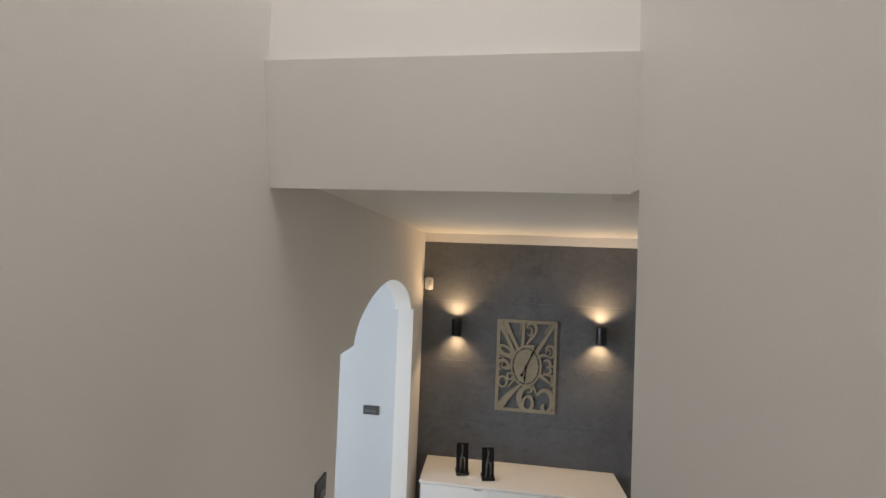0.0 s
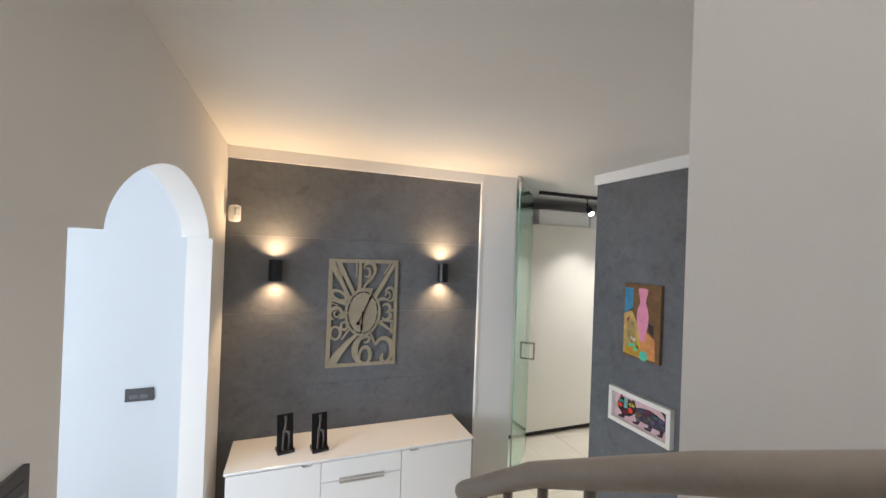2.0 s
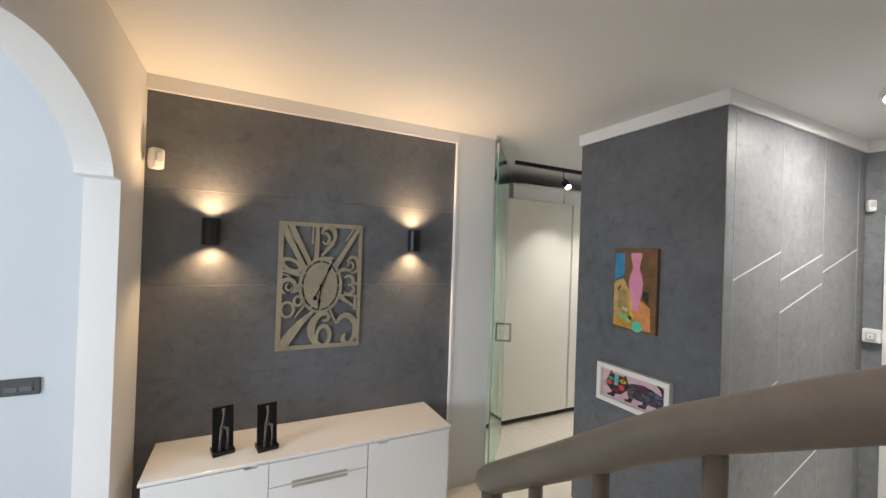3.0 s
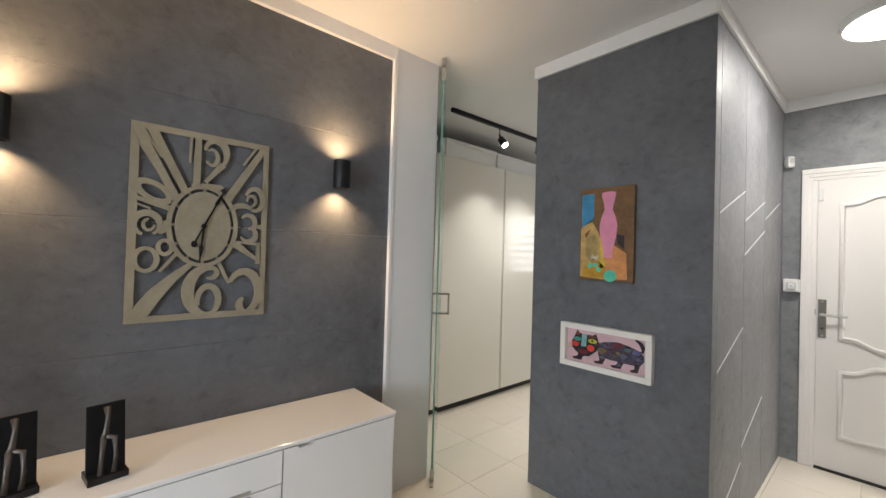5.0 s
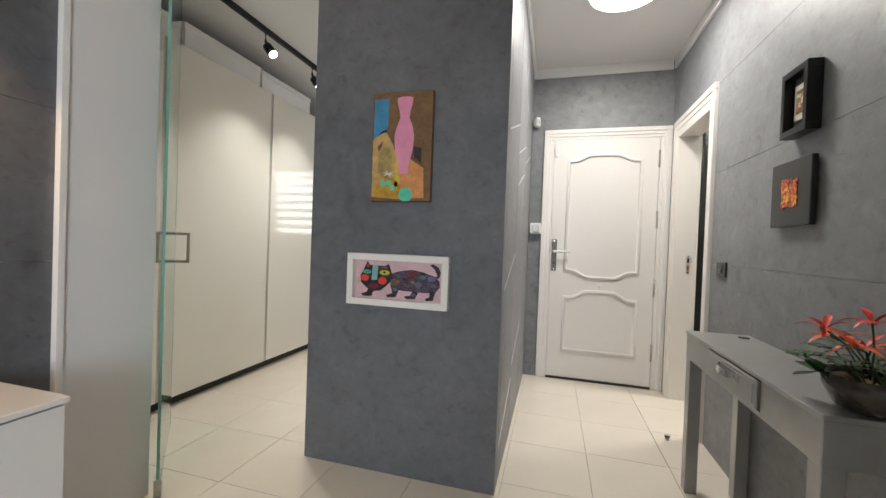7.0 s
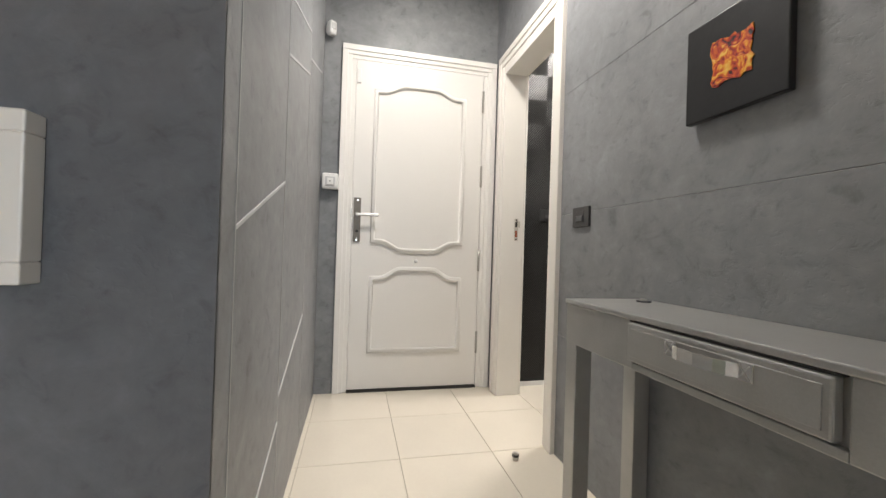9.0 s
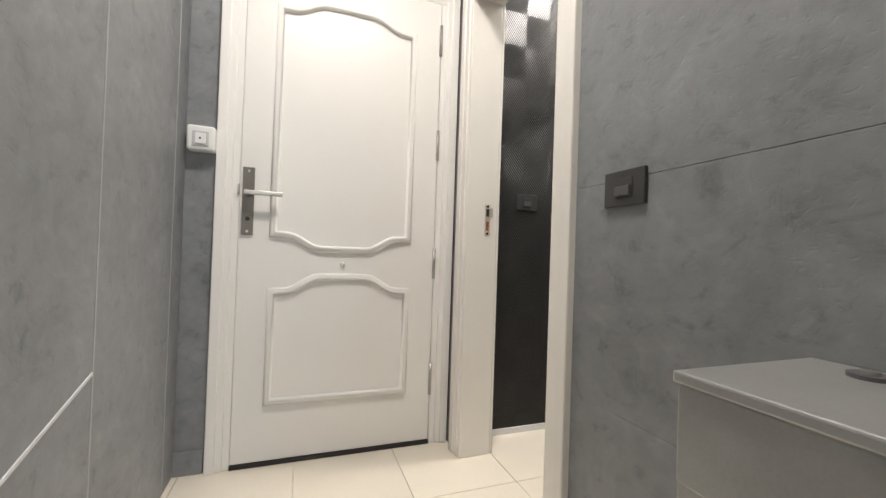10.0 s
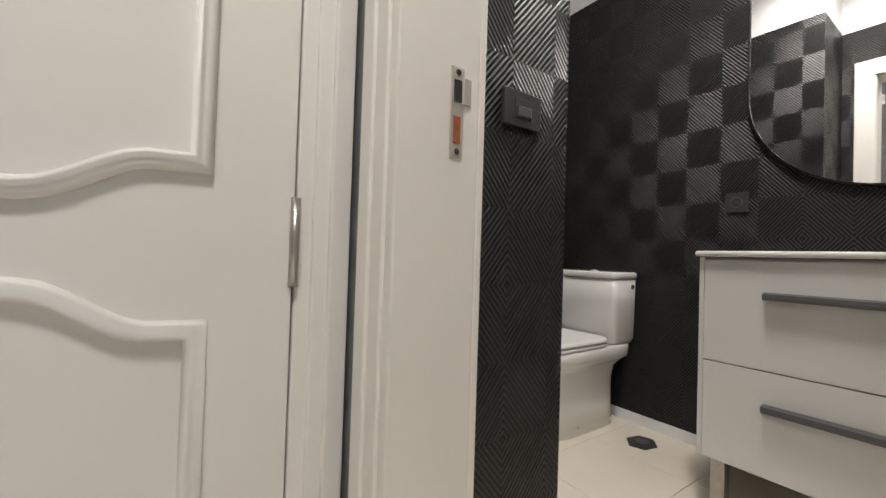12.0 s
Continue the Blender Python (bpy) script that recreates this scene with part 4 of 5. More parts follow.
fur("cat_body", [(0.41, 0.35), (0.495, 0.27), (0.57, 0.235), (0.66, 0.205), (0.78, 0.25), (0.916, 0.35), (0.963, 0.46), (0.97, 0.615), (0.92, 0.76), (0.82, 0.775), (0.71, 0.775), (0.55, 0.757), (0.42, 0.71)], M_FUR, 1)
fur("cat_tail", [(0.905, 0.36), (0.94, 0.33), (0.91, 0.17), (0.855, 0.06), (0.89, 0.035), (0.95, 0.11), (0.975, 0.24), (0.957, 0.40)], M_FURDARK, 2)
fur("cat_leg", [(0.156, 0.76), (0.14, 0.85), (0.075, 0.90), (0.09, 0.96), (0.20, 0.95), (0.225, 0.79)], M_FURDARK, 2)
fur("cat_leg", [(0.43, 0.70), (0.44, 0.84), (0.366, 0.90), (0.387, 0.955), (0.48, 0.935), (0.515, 0.76)], M_FURDARK, 2)
fur("cat_leg", [(0.67, 0.76), (0.645, 0.87), (0.577, 0.90), (0.604, 0.97), (0.70, 0.95), (0.735, 0.78)], M_FURDARK, 2)
fur("cat_leg", [(0.86, 0.73), (0.86, 0.87), (0.807, 0.93), (0.83, 0.98), (0.90, 0.96), (0.925, 0.73)], M_FURDARK, 2)
fur("cat_head", [(0.142, 0.03), (0.115, 0.16), (0.095, 0.28), (0.06, 0.42), (0.07, 0.60), (0.14, 0.74), (0.22, 0.82), (0.305, 0.79), (0.37, 0.66), (0.43, 0.52), (0.43, 0.33), (0.392, 0.08), (0.345, 0.145), (0.17, 0.13)], M_FURDARK, 3)
fur("ear_patch", [(0.142, 0.07), (0.12, 0.19), (0.165, 0.19), (0.17, 0.14)], (0.22, 0.05, 0.02), 4)
fur("brow", [(0.30, 0.17), (0.38, 0.17), (0.385, 0.21), (0.30, 0.20)], (0.20, 0.07, 0.05), 4)
fur("cheek", ellipse(0.115, 0.475, 0.050, 0.085, 18), (0.66, 0.05, 0.03), 4, 0.3)
fur("cheek", ellipse(0.323, 0.535, 0.050, 0.100, 18), (0.66, 0.05, 0.03), 4, 0.3)
fur("muzzle", ellipse(0.22, 0.68, 0.060, 0.075, 18), (0.16, 0.015, 0.025), 4)
fur("nose_bar", [(0.205, 0.135), (0.272, 0.13), (0.262, 0.51), (0.195, 0.53)], (0.22, 0.45, 0.44), 5, 0.25)
fur("eye", ellipse(0.142, 0.315, 0.050, 0.055, 18), (0.05, 0.40, 0.31), 5, 0.2)
fur("eye", ellipse(0.346, 0.315, 0.060, 0.065, 18), (0.46, 0.46, 0.04), 5, 0.2)
fur("pupil", ellipse(0.346, 0.31, 0.016, 0.032, 10), (0.02, 0.02, 0.01), 6)
fur("pupil", ellipse(0.150, 0.305, 0.024, 0.014, 10), (0.03, 0.16, 0.13), 6)
random.seed(3)
for u, v, ru, rv, col in ((0.67, 0.30, 0.065, 0.055, (0.17, 0.015, 0.03)), (0.60, 0.39, 0.05, 0.05, (0.13, 0.03, 0.06)), (0.78, 0.38, 0.035, 0.055, (0.06, 0.16, 0.13)), (0.67, 0.53, 0.026, 0.05, (0.20, 0.19, 0.03)), (0.62, 0.63, 0.03, 0.03, (0.11, 0.12, 0.03)), (0.73, 0.60, 0.045, 0.085, (0.13, 0.13, 0.19)), (0.88, 0.42, 0.055, 0.06, (0.10, 0.10, 0.21)), (0.88, 0.60, 0.055, 0.08, (0.09, 0.09, 0.15)), (0.53, 0.38, 0.045, 0.07, (0.10, 0.09, 0.19)), (0.50, 0.52, 0.03, 0.05, (0.18, 0.12, 0.01)), (0.47, 0.74, 0.035, 0.05, (0.09, 0.12, 0.14)), (0.68, 0.85, 0.025, 0.05, (0.09, 0.09, 0.14))):
    rag = [(u + ru * k * math.cos(t), v + rv * k * math.sin(t)) for t, k in [(2 * math.pi * i / 14, random.uniform(0.75, 1.15)) for i in range(14)]]
    fur("fur_dab", rag, col, 3, 0.6)
for i in range(20):
    u, v = random.uniform(0.47, 0.93), random.uniform(0.33, 0.70)
    a, L = random.uniform(-0.5, 0.5), random.uniform(0.02, 0.045)
    fur("fur_stroke", [(u - L, v - L * a), (u, v - 0.012), (u + L, v + L * a), (u, v + 0.012)], random.choice([(0.008, 0.008, 0.01), (0.15, 0.15, 0.20), (0.012, 0.01, 0.015), (0.10, 0.05, 0.05)]), 4)
for u0, u1 in ((0.075, 0.005), (0.42, 0.50)):
    for i in range(4):
        part("whisker", tube(bmesh.new(), [(2.6515, U0 - u0 * UW, V1 - (0.50 + 0.03 * i) * VH), (2.6515, U0 - u1 * UW, V1 - (0.45 + 0.06 * i) * VH)], 0.0012, 5), M_WHISKER, cat_picture, "ochre whisker")

# ---- hall ----
lamp = thing("ceiling_light", (3.40, 2.285, CEIL), "round flat white ceiling light, switched on", "ceiling light")
bm = bmesh.new()
ring(bm, "z", 2.622, CEIL, 3.40, 2.285, (0.198, 0.198), (0.212, 0.212), seg=64)
part("rim", bm, M_PLASTIC, lamp)
part("diffuser", prism(bmesh.new(), ellipse(3.40, 2.285, 0.198, 0.198, 64), "z", 2.624, 2.650), M_LAMP, lamp, "glowing opal diffuser")

door = thing("door_1", (4.44, 2.24, 0), "white lacquered entrance door with curved raised panels, closed", "door", kind="structure")
frame_bm = bmesh.new()
for k, (w0, w1, f) in enumerate(((0.0, 0.035, 4.412), (0.030, 0.060, 4.420), (0.055, 0.085, 4.428))):
    y0, y1, zt = 1.748, 2.738, 2.13
    cube(frame_bm, f, 4.50, y0 + w0, y0 + w1, 0, zt - w1 - 0.001, bevel=0.004)
    cube(frame_bm, f, 4.50, y1 - w1, y1 - w0, 0, zt - w1 - 0.001, bevel=0.004)
    cube(frame_bm, f, 4.50, y0 + w0, y1 - w0, zt - w1, zt - w0, bevel=0.004)
part("door_frame", frame_bm, M_DOOR, door)
leaf = part("leaf", box(4.428, 4.475, 1.836, 2.652, 0.018, 2.044, bevel=0.002), M_DOOR, door)
part("threshold", box(4.42, 4.50, 1.834, 2.654, 0, 0.014), M_DARK, door)


def swell(y0, y1, z, lift, n=14):
    """Points from y1 down to y0 at height z, with an ogee rise in the middle."""
    pts = []
    for i in range(2 * n + 1):
        f = i / (2 * n)
        e = min(f, 1 - f)
        k = min(1, max(0, (e - 0.10) / 0.22))
        pts.append((y1 + (y0 - y1) * f, z + lift * (3 * k * k - 2 * k ** 3) + 0.12 * lift * math.sin(math.pi * f)))
    return pts


Y0, Y1 = 1.964, 2.526
path = swell(Y0, Y1, 1.86, 0.045) + [(p[0], p[1]) for p in swell(Y0, Y1, 0.935, -0.05)[::-1]]
part("moulding", moulding(bmesh.new(), path, 4.429, 0.028, 0.020), M_DOOR, leaf)
path = swell(Y0, Y1, 0.702, 0.055) + [(Y0, 0.255), (Y1, 0.255)]
part("moulding", moulding(bmesh.new(), path, 4.429, 0.028, 0.020), M_DOOR, leaf)
part("peephole", tube(bmesh.new(), [(4.43, 2.247, 0.815), (4.424, 2.247, 0.815), (4.418, 2.247, 0.815)], [0.012, 0.011, 0.006], 16), M_PLASTIC, leaf)
for z in (0.296, 0.83, 1.379, 1.87):
    part("hinge", tube(bmesh.new(), [(4.422, 1.836, z - 0.07), (4.422, 1.836, z + 0.07)], 0.0075, 12), M_STEEL, door, "steel barrel hinge")
part("lock_plate", box(4.419, 4.4285, 2.600, 2.643, 0.925, 1.195, bevel=0.0015), M_BRONZE, leaf, "satin bronze handle plate")
bm = tube(bmesh.new(), [(4.425, 2.621, 1.09), (4.375, 2.621, 1.09)], 0.010, 14)
cube(bm, 4.368, 4.380, 2.492, 2.632, 1.081, 1.099, bevel=0.004)
part("lever", bm, M_STEEL, leaf, "steel lever handle")
part("keyhole", tube(bmesh.new(), [(4.420, 2.621, 0.99), (4.417, 2.621, 0.99)], 0.009, 12), M_DARK, leaf)
for z in (0.94, 1.18):
    part("screw", tube(bmesh.new(), [(4.420, 2.621, z), (4.418, 2.621, z)], 0.005, 10), M_CHROME, leaf)
bm = box(4.416, 4.429, 2.622, 2.644, 1.90, 1.985, bevel=0.003)
part("contact_sensor", bm, M_PLASTIC, leaf, "small white contact sensor")
part("latch", box(4.415, 4.43, 2.653, 2.660, 1.085, 1.125), M_STEEL, door)

panel = thing("alarm_keypad", (4.44, 2.79, 1.278), "white square alarm panel with a raised centre button", "alarm panel")
part("body", box(4.385, 4.44, 2.738, 2.832, 1.235, 1.329, bevel=0.010, seg=3), M_PLASTIC, panel)
part("inset", box(4.381, 4.387, 2.757, 2.813, 1.250, 1.306, bevel=0.002), mat("grey_inset", (0.55, 0.55, 0.56), 0.4), panel)
part("button", box(4.375, 4.382, 2.767, 2.803, 1.258, 1.298, bevel=0.003), M_PLASTIC, panel)
part("indicator", box(4.3735, 4.376, 2.782, 2.788, 1.275, 1.281), M_DARK, panel)

# bathroom doorway frame
bath_frame = thing("door_frame_2", (3.94, 1.67, 0), "cream-white moulded door frame of the open bathroom doorway", "door frame", kind="structure")
bm = bmesh.new()
for w0, w1, f in ((0.0, 0.04, 1.762), (0.036, 0.075, 1.756), (0.07, 0.11, 1.750)):
    cube(bm, 4.352 - min(w1, 0.096), 4.352 - w0, 1.70, f, 0, 2.125 - min(w1, 0.105) - 0.001, bevel=0.004)
    cube(bm, 3.546 + w0, 3.546 + min(w1, 0.096), 1.70, f, 0, 2.125 - min(w1, 0.105) - 0.001, bevel=0.004)
    cube(bm, 3.546 + w0, 4.352 - w0, 1.70, f, 2.125 - min(w1, 0.105), 2.125 - w0, bevel=0.004)
part("casing", bm, M_FRAME, bath_frame)
bm = box(4.255, 4.300, 1.606, 1.7495, 0, 2.03, bevel=0.003)
part("jamb", bm, M_FRAME, bath_frame)
part("jamb", box(3.600, 3.643, 1.606, 1.7495, 0, 2.03, bevel=0.003), M_FRAME, bath_frame)
part("head_jamb", box(3.643, 4.255, 1.606, 1.7495, 1.995, 2.04, bevel=0.003), M_FRAME, bath_frame)
bm = box(3.546, 3.640, 1.590, 1.605, 0, 2.005, bevel=0.004)
cube(bm, 4.258, 4.352, 1.590, 1.605, 0, 2.005, bevel=0.004)
cube(bm, 3.546, 4.352, 1.590, 1.605, 2.006, 2.105, bevel=0.004)
part("inner_casing", bm, M_FRAME, bath_frame)
plate = part("strike_plate", box(4.2525, 4.2555, 1.638, 1.662, 0.962, 1.100, bevel=0.001), M_BRASS, bath_frame, "worn steel strike plate")
part("strike_lip", box(4.250, 4.2535, 1.626, 1.640, 1.045, 1.085, bevel=0.001), M_BRASS, plate)
part("latch_hole", box(4.2515, 4.2527, 1.643, 1.657, 1.047, 1.080), M_DARK, plate)
part("bolt_hole", box(4.2515, 4.2527, 1.644, 1.657, 0.985, 1.025), M_RUST, plate, "rusty bolt recess")
for z in (0.972, 1.091):
    part("screw", tube(bmesh.new(), [(4.2527, 1.650, z), (4.2512, 1.650, z)], 0.005, 10), M_CHROME, plate)
stop = thing("door_stop", (3.56, 1.86, 0), "small steel floor door stop with dark ring", "door stop")
part("post", tube(bmesh.new(), [(3.53, 1.93, 0), (3.53, 1.93, 0.03)], 0.012, 14), M_STEEL, stop)
part("rubber_ring", tube(bmesh.new(), [(3.53, 1.93, 0.016), (3.53, 1.93, 0.026)], 0.0145, 14), M_DARK, stop)

console = thing("console_table", (2.54, 1.88, 0), "silver leatherette console table with one drawer", "console table")
CX0, CX1, CY0, CY1 = 2.05, 3.03, 1.745, 2.0
part("top", box(CX0 - 0.004, CX1 + 0.004, CY0, CY1 + 0.004, 0.738, 0.752, bevel=0.003), M_SILVER, console)
part("apron", box(CX0, 2.338, CY0 + 0.004, CY1, 0.624, 0.738, bevel=0.003), M_SILVER, console)
part("apron", box(2.742, CX1, CY0 + 0.004, CY1, 0.624, 0.738, bevel=0.003), M_SILVER, console)
part("drawer_case", box(2.338, 2.742, CY0 + 0.004, CY1 - 0.012, 0.632, 0.738), M_SILVER, console)
part("drawer_rail", box(2.338, 2.742, CY1 - 0.012, CY1, 0.624, 0.640, bevel=0.002), M_SILVER, console)
drawer = part("drawer", box(2.350, 2.748, CY1 - 0.011, CY1 + 0.010, 0.645, 0.732, bevel=0.004), M_SILVER, console)
# solid dark strip stands in for the shade between drawer and top
part("drawer_gap_shade", box(2.346, 2.752, CY1 - 0.013, CY1 + 0.001, 0.733, 0.7365), M_DARK, console, "dark strip for the shade in the gap above the drawer")
bm = box(2.362, 2.736, CY1 + 0.0095, CY1 + 0.0125, 0.657, 0.720, bevel=0.0012)
part("drawer_panel", bm, M_SILVER, drawer)
arc = [(2.475, 0.001), (2.487, 0.012), (2.505, 0.019), (2.5425, 0.022), (2.580, 0.019), (2.598, 0.012), (2.610, 0.001)]
bm = prism(bmesh.new(), [(x, CY1 + 0.013 + d) for x, d in arc] + [(x, CY1 + 0.016 + d) for x, d in arc[::-1]], "z", 0.692, 0.716)
part("handle", bm, M_STRAP, drawer, "bowed silver strap pull")
for hx in (2.466, 2.619):
    plate = part("handle_plate", box(hx - 0.014, hx + 0.014, CY1 + 0.0125, CY1 + 0.0155, 0.689, 0.719, bevel=0.001), M_STRAP, drawer)
    for a in (-1, 1):
        bm = prism(bmesh.new(), [(hx - 0.010, 0.704 - 0.011 * a), (hx - 0.008, 0.704 - 0.012 * a), (hx + 0.010, 0.704 + 0.011 * a), (hx + 0.008, 0.704 + 0.012 * a)], "y", CY1 + 0.0155, CY1 + 0.0162 + 0.0002 * a)
        part("stitching", bm, M_SILVER, plate)
for x in (CX0 + 0.027, CX1 - 0.027):
    for y in (CY0 + 0.03, CY1 - 0.027):
        part("leg", box(x - 0.026, x + 0.026, y - 0.026, y + 0.026, 0, 0.632, bevel=0.003), M_SILVER, console)
tray = thing("coaster", (2.95, 1.80, 0.752), "small dark round metal coaster on the console", "coaster")
part("disc", prism(bmesh.new(), ellipse(2.95, 1.80, 0.020, 0.020, 24), "z", 0.752, 0.757), M_DARKKEY, tray)
part("knob", prism(bmesh.new(), ellipse(2.95, 1.80, 0.009, 0.009, 16), "z", 0.757, 0.761), M_STEEL, tray)

plant = thing("flower_bowl", (2.11, 1.865, 0.752), "dark glazed bowl with red artificial flowers and green leaves", "plant")
bm = bmesh.new()
prof = [(0.055, 0.752), (0.09, 0.763), (0.115, 0.805), (0.12, 0.84), (0.112, 0.84), (0.105, 0.808), (0.08, 0.785)]
rows = [[bm.verts.new((2.11 + 0.86 * r * math.cos(2 * math.pi * k / 32), 1.865 + r * 0.84 * math.sin(2 * math.pi * k / 32), z)) for k in range(32)] for r, z in prof]
for a, b in zip(rows, rows[1:]):
    for k in range(32):
        bm.faces.new((a[k], a[(k + 1) % 32], b[(k + 1) % 32], b[k])).smooth = True
bm.faces.new(rows[0][::-1])
bm.faces.new(rows[-1])
bmesh.ops.recalc_face_normals(bm, faces=bm.faces)
part("bowl", bm, mat("dark_glaze", (0.03, 0.022, 0.02), 0.12, 0, 0.3, 8), plant)
part("moss", prism(bmesh.new(), ellipse(2.11, 1.865, 0.088, 0.084, 28), "z", 0.80, 0.825), M_MOSS, plant)


def blade(bm, base, tip, width, sag, bend=0.0, n=7):
    """A pointed leaf or petal with a folded middle."""
    base, tip = Vector(base), Vector(tip)
    d = tip - base
    across = d.cross(Vector((0, 0, 1)))
    if across.length < 1e-5:
        across = Vector((1, 0, 0))
    across.normalize()
    prev = None
    for i in range(n + 1):
        f = i / n
        p = base + d * f + Vector((0, 0, sag * math.sin(math.pi * f) + bend * f * f))
        w = width * math.sin(math.pi * min(1, f * 0.93 + 0.06)) * 0.5
        row = [bm.verts.new(p + across * w), bm.verts.new(p - Vector((0, 0, w * 0.35))), bm.verts.new(p - across * w)]
        if prev:
            for k in range(2):
                bm.faces.new((prev[k], prev[k + 1], row[k + 1], row[k])).smooth = True
        prev = row


random.seed(11)
heads = [(2.21, 1.90, 0.910), (2.15, 1.95, 0.940), (2.08, 1.93, 0.910), (2.14, 1.86, 0.965), (2.03, 1.85, 0.925), (2.19, 1.84, 0.895)]
for i, h in enumerate(heads):
    part("stem", tube(bmesh.new(), [(2.11 + 0.02 * (i - 2), 1.865, 0.82), ((2.11 + h[0]) / 2, (1.865 + h[1]) / 2, 0.90), h], 0.0025, 6), M_LEAF, plant)
    bm = bmesh.new()
    for k in range(7):
        t = 2 * math.pi * k / 7 + random.uniform(-0.3, 0.3)
        L = random.uniform(0.045, 0.075)
        blade(bm, h, (h[0] + L * math.cos(t), h[1] + L * math.sin(t), h[2] + random.uniform(-0.012, 0.04)), 0.017, 0.010, random.uniform(-0.02, 0.01))
    part("flower", bm, M_PETAL if i % 2 else M_PETAL2, plant, "red and orange starry flower")
for i in range(13):
    t = 2 * math.pi * i / 13 + random.uniform(-0.2, 0.2)
    L = random.uniform(0.12, 0.17)
    base = Vector((2.11 + 0.03 * math.cos(t), 1.865 + 0.03 * math.sin(t), 0.825))
    tip = Vector((2.11 + L * math.cos(t), max(1.765, 1.865 + L * math.sin(t)), random.uniform(0.83, 0.91)))
    bm = bmesh.new()
    tube(bm, [base, (base + tip) / 2 + Vector((0, 0, 0.03)), tip], 0.002, 5)
    for k in range(6):
        f = 0.3 + 0.12 * k
        p = base + (tip - base) * f + Vector((0, 0, 0.03 * math.sin(math.pi * f)))
        for s in (-1, 1):
            blade(bm, p, p + Vector((0.030 * math.cos(t + s * 0.9), 0.030 * math.sin(t + s * 0.9), -0.004)), 0.012, 0.004, n=4)
    part("leaf_spray", bm, M_LEAF, plant)
bm = bmesh.new()
for t in (-60, -20, 20, 60, 100):
    blade(bm, (2.15, 1.96, 0.83), (2.15 + 0.06 * math.sin(radians(t)), 1.985, 0.83 - 0.02 + 0.06 * math.cos(radians(t))), 0.045, 0.005)
part("broad_leaf", bm, M_LEAF, plant, "broad lobed green leaf")

glow_picture = thing("canvas_picture", (2.69, 1.76, 1.365), "black square canvas with a small glowing orange centre", "picture")
part("canvas", box(2.592, 2.852, 1.748, 1.768, 1.238, 1.490, bevel=0.003), mat("black_canvas", (0.014, 0.014, 0.015), 0.32, 0, 0.2, 30, 0.1), glow_picture)
part("stretcher", box(2.632, 2.812, 1.740, 1.748, 1.28, 1.45), M_BLACK, glow_picture)
random.seed(5)
edge = [(2.668, 1.31), (2.672, 1.415), (2.775, 1.42), (2.772, 1.312)]
out = []
for a, b in zip(edge, edge[1:] + edge[:1]):
    out += [(a[0] + (b[0] - a[0]) * f + random.uniform(-0.005, 0.005), a[1] + (b[1] - a[1]) * f + random.uniform(-0.005, 0.005)) for f in [k / 9 for k in range(9)]]
part("ember_patch", prism(bmesh.new(), out, "y", 1.7678, 1.7705), M_EMBER, glow_picture, "thick red, orange and yellow paint")
box_picture = thing("box_frame_picture", (2.63, 1.77, 1.70), "black deep box frame with a white mat and small flower picture", "picture")
for x0, x1, z0, z1 in ((2.60, 2.765, 1.803, 1.828), (2.60, 2.765, 1.578, 1.603), (2.60, 2.622, 1.603, 1.803), (2.743, 2.765, 1.603, 1.803)):
    part("frame_rail", box(x0, x1, 1.741, 1.790, z0, z1, bevel=0.002), M_BLACK, box_picture)
part("backing", box(2.622, 2.743, 1.743, 1.755, 1.603, 1.803), mat("grey_mat", (0.10, 0.10, 0.105), 0.7), box_picture)
part("mat_board", box(2.640, 2.725, 1.755, 1.764, 1.637, 1.770, bevel=0.001), mat("ivory_mat", (0.72, 0.68, 0.58), 0.7), box_picture)
part("print", box(2.655, 2.710, 1.764, 1.766, 1.660, 1.748), paint("green_ground", (0.12, 0.14, 0.05), 0.5), box_picture)
for i in range(12):
    out = ellipse(2.682 + random.uniform(-0.02, 0.02), 1.70 + random.uniform(-0.03, 0.03), 0.008, 0.008, 9)
    part("print_blossom", prism(bmesh.new(), out, "y", 1.766, 1.7668 + 0.0001 * i), paint("blossom", random.choice([(0.6, 0.2, 0.15), (0.65, 0.55, 0.4), (0.4, 0.08, 0.06)]), 0.3), box_picture)

# ---- bathroom ----
toilet = thing("toilet", (5.045, 0.38, 0), "white ceramic close-coupled toilet with square cistern and closed lid", "toilet")
T0, T1 = 4.862, 5.228
TC = (T0 + T1) / 2


def loft(sections, seg=40):
    """Rounded-square rings (half width, y near wall, y front, z, roundness) joined into a shell."""
    bm = bmesh.new()
    rows = []
    for hw, ya, yb, z, k in sections:
        row = []
        for i in range(seg):
            t = 2 * math.pi * i / seg
            c, s = math.cos(t), math.sin(t)
            e = 2 / k
            row.append(bm.verts.new((TC + hw * math.copysign(abs(c) ** e, c), (ya + yb) / 2 + (yb - ya) / 2 * math.copysign(abs(s) ** e, s), z)))
        rows.append(row)
    for a, b in zip(rows, rows[1:]):
        for i in range(seg):
            bm.faces.new((a[i], a[(i + 1) % seg], b[(i + 1) % seg], b[i])).smooth = True
    bm.faces.new(rows[0][::-1])
    bm.faces.new(rows[-1])
    bmesh.ops.recalc_face_normals(bm, faces=bm.faces)
    return bm


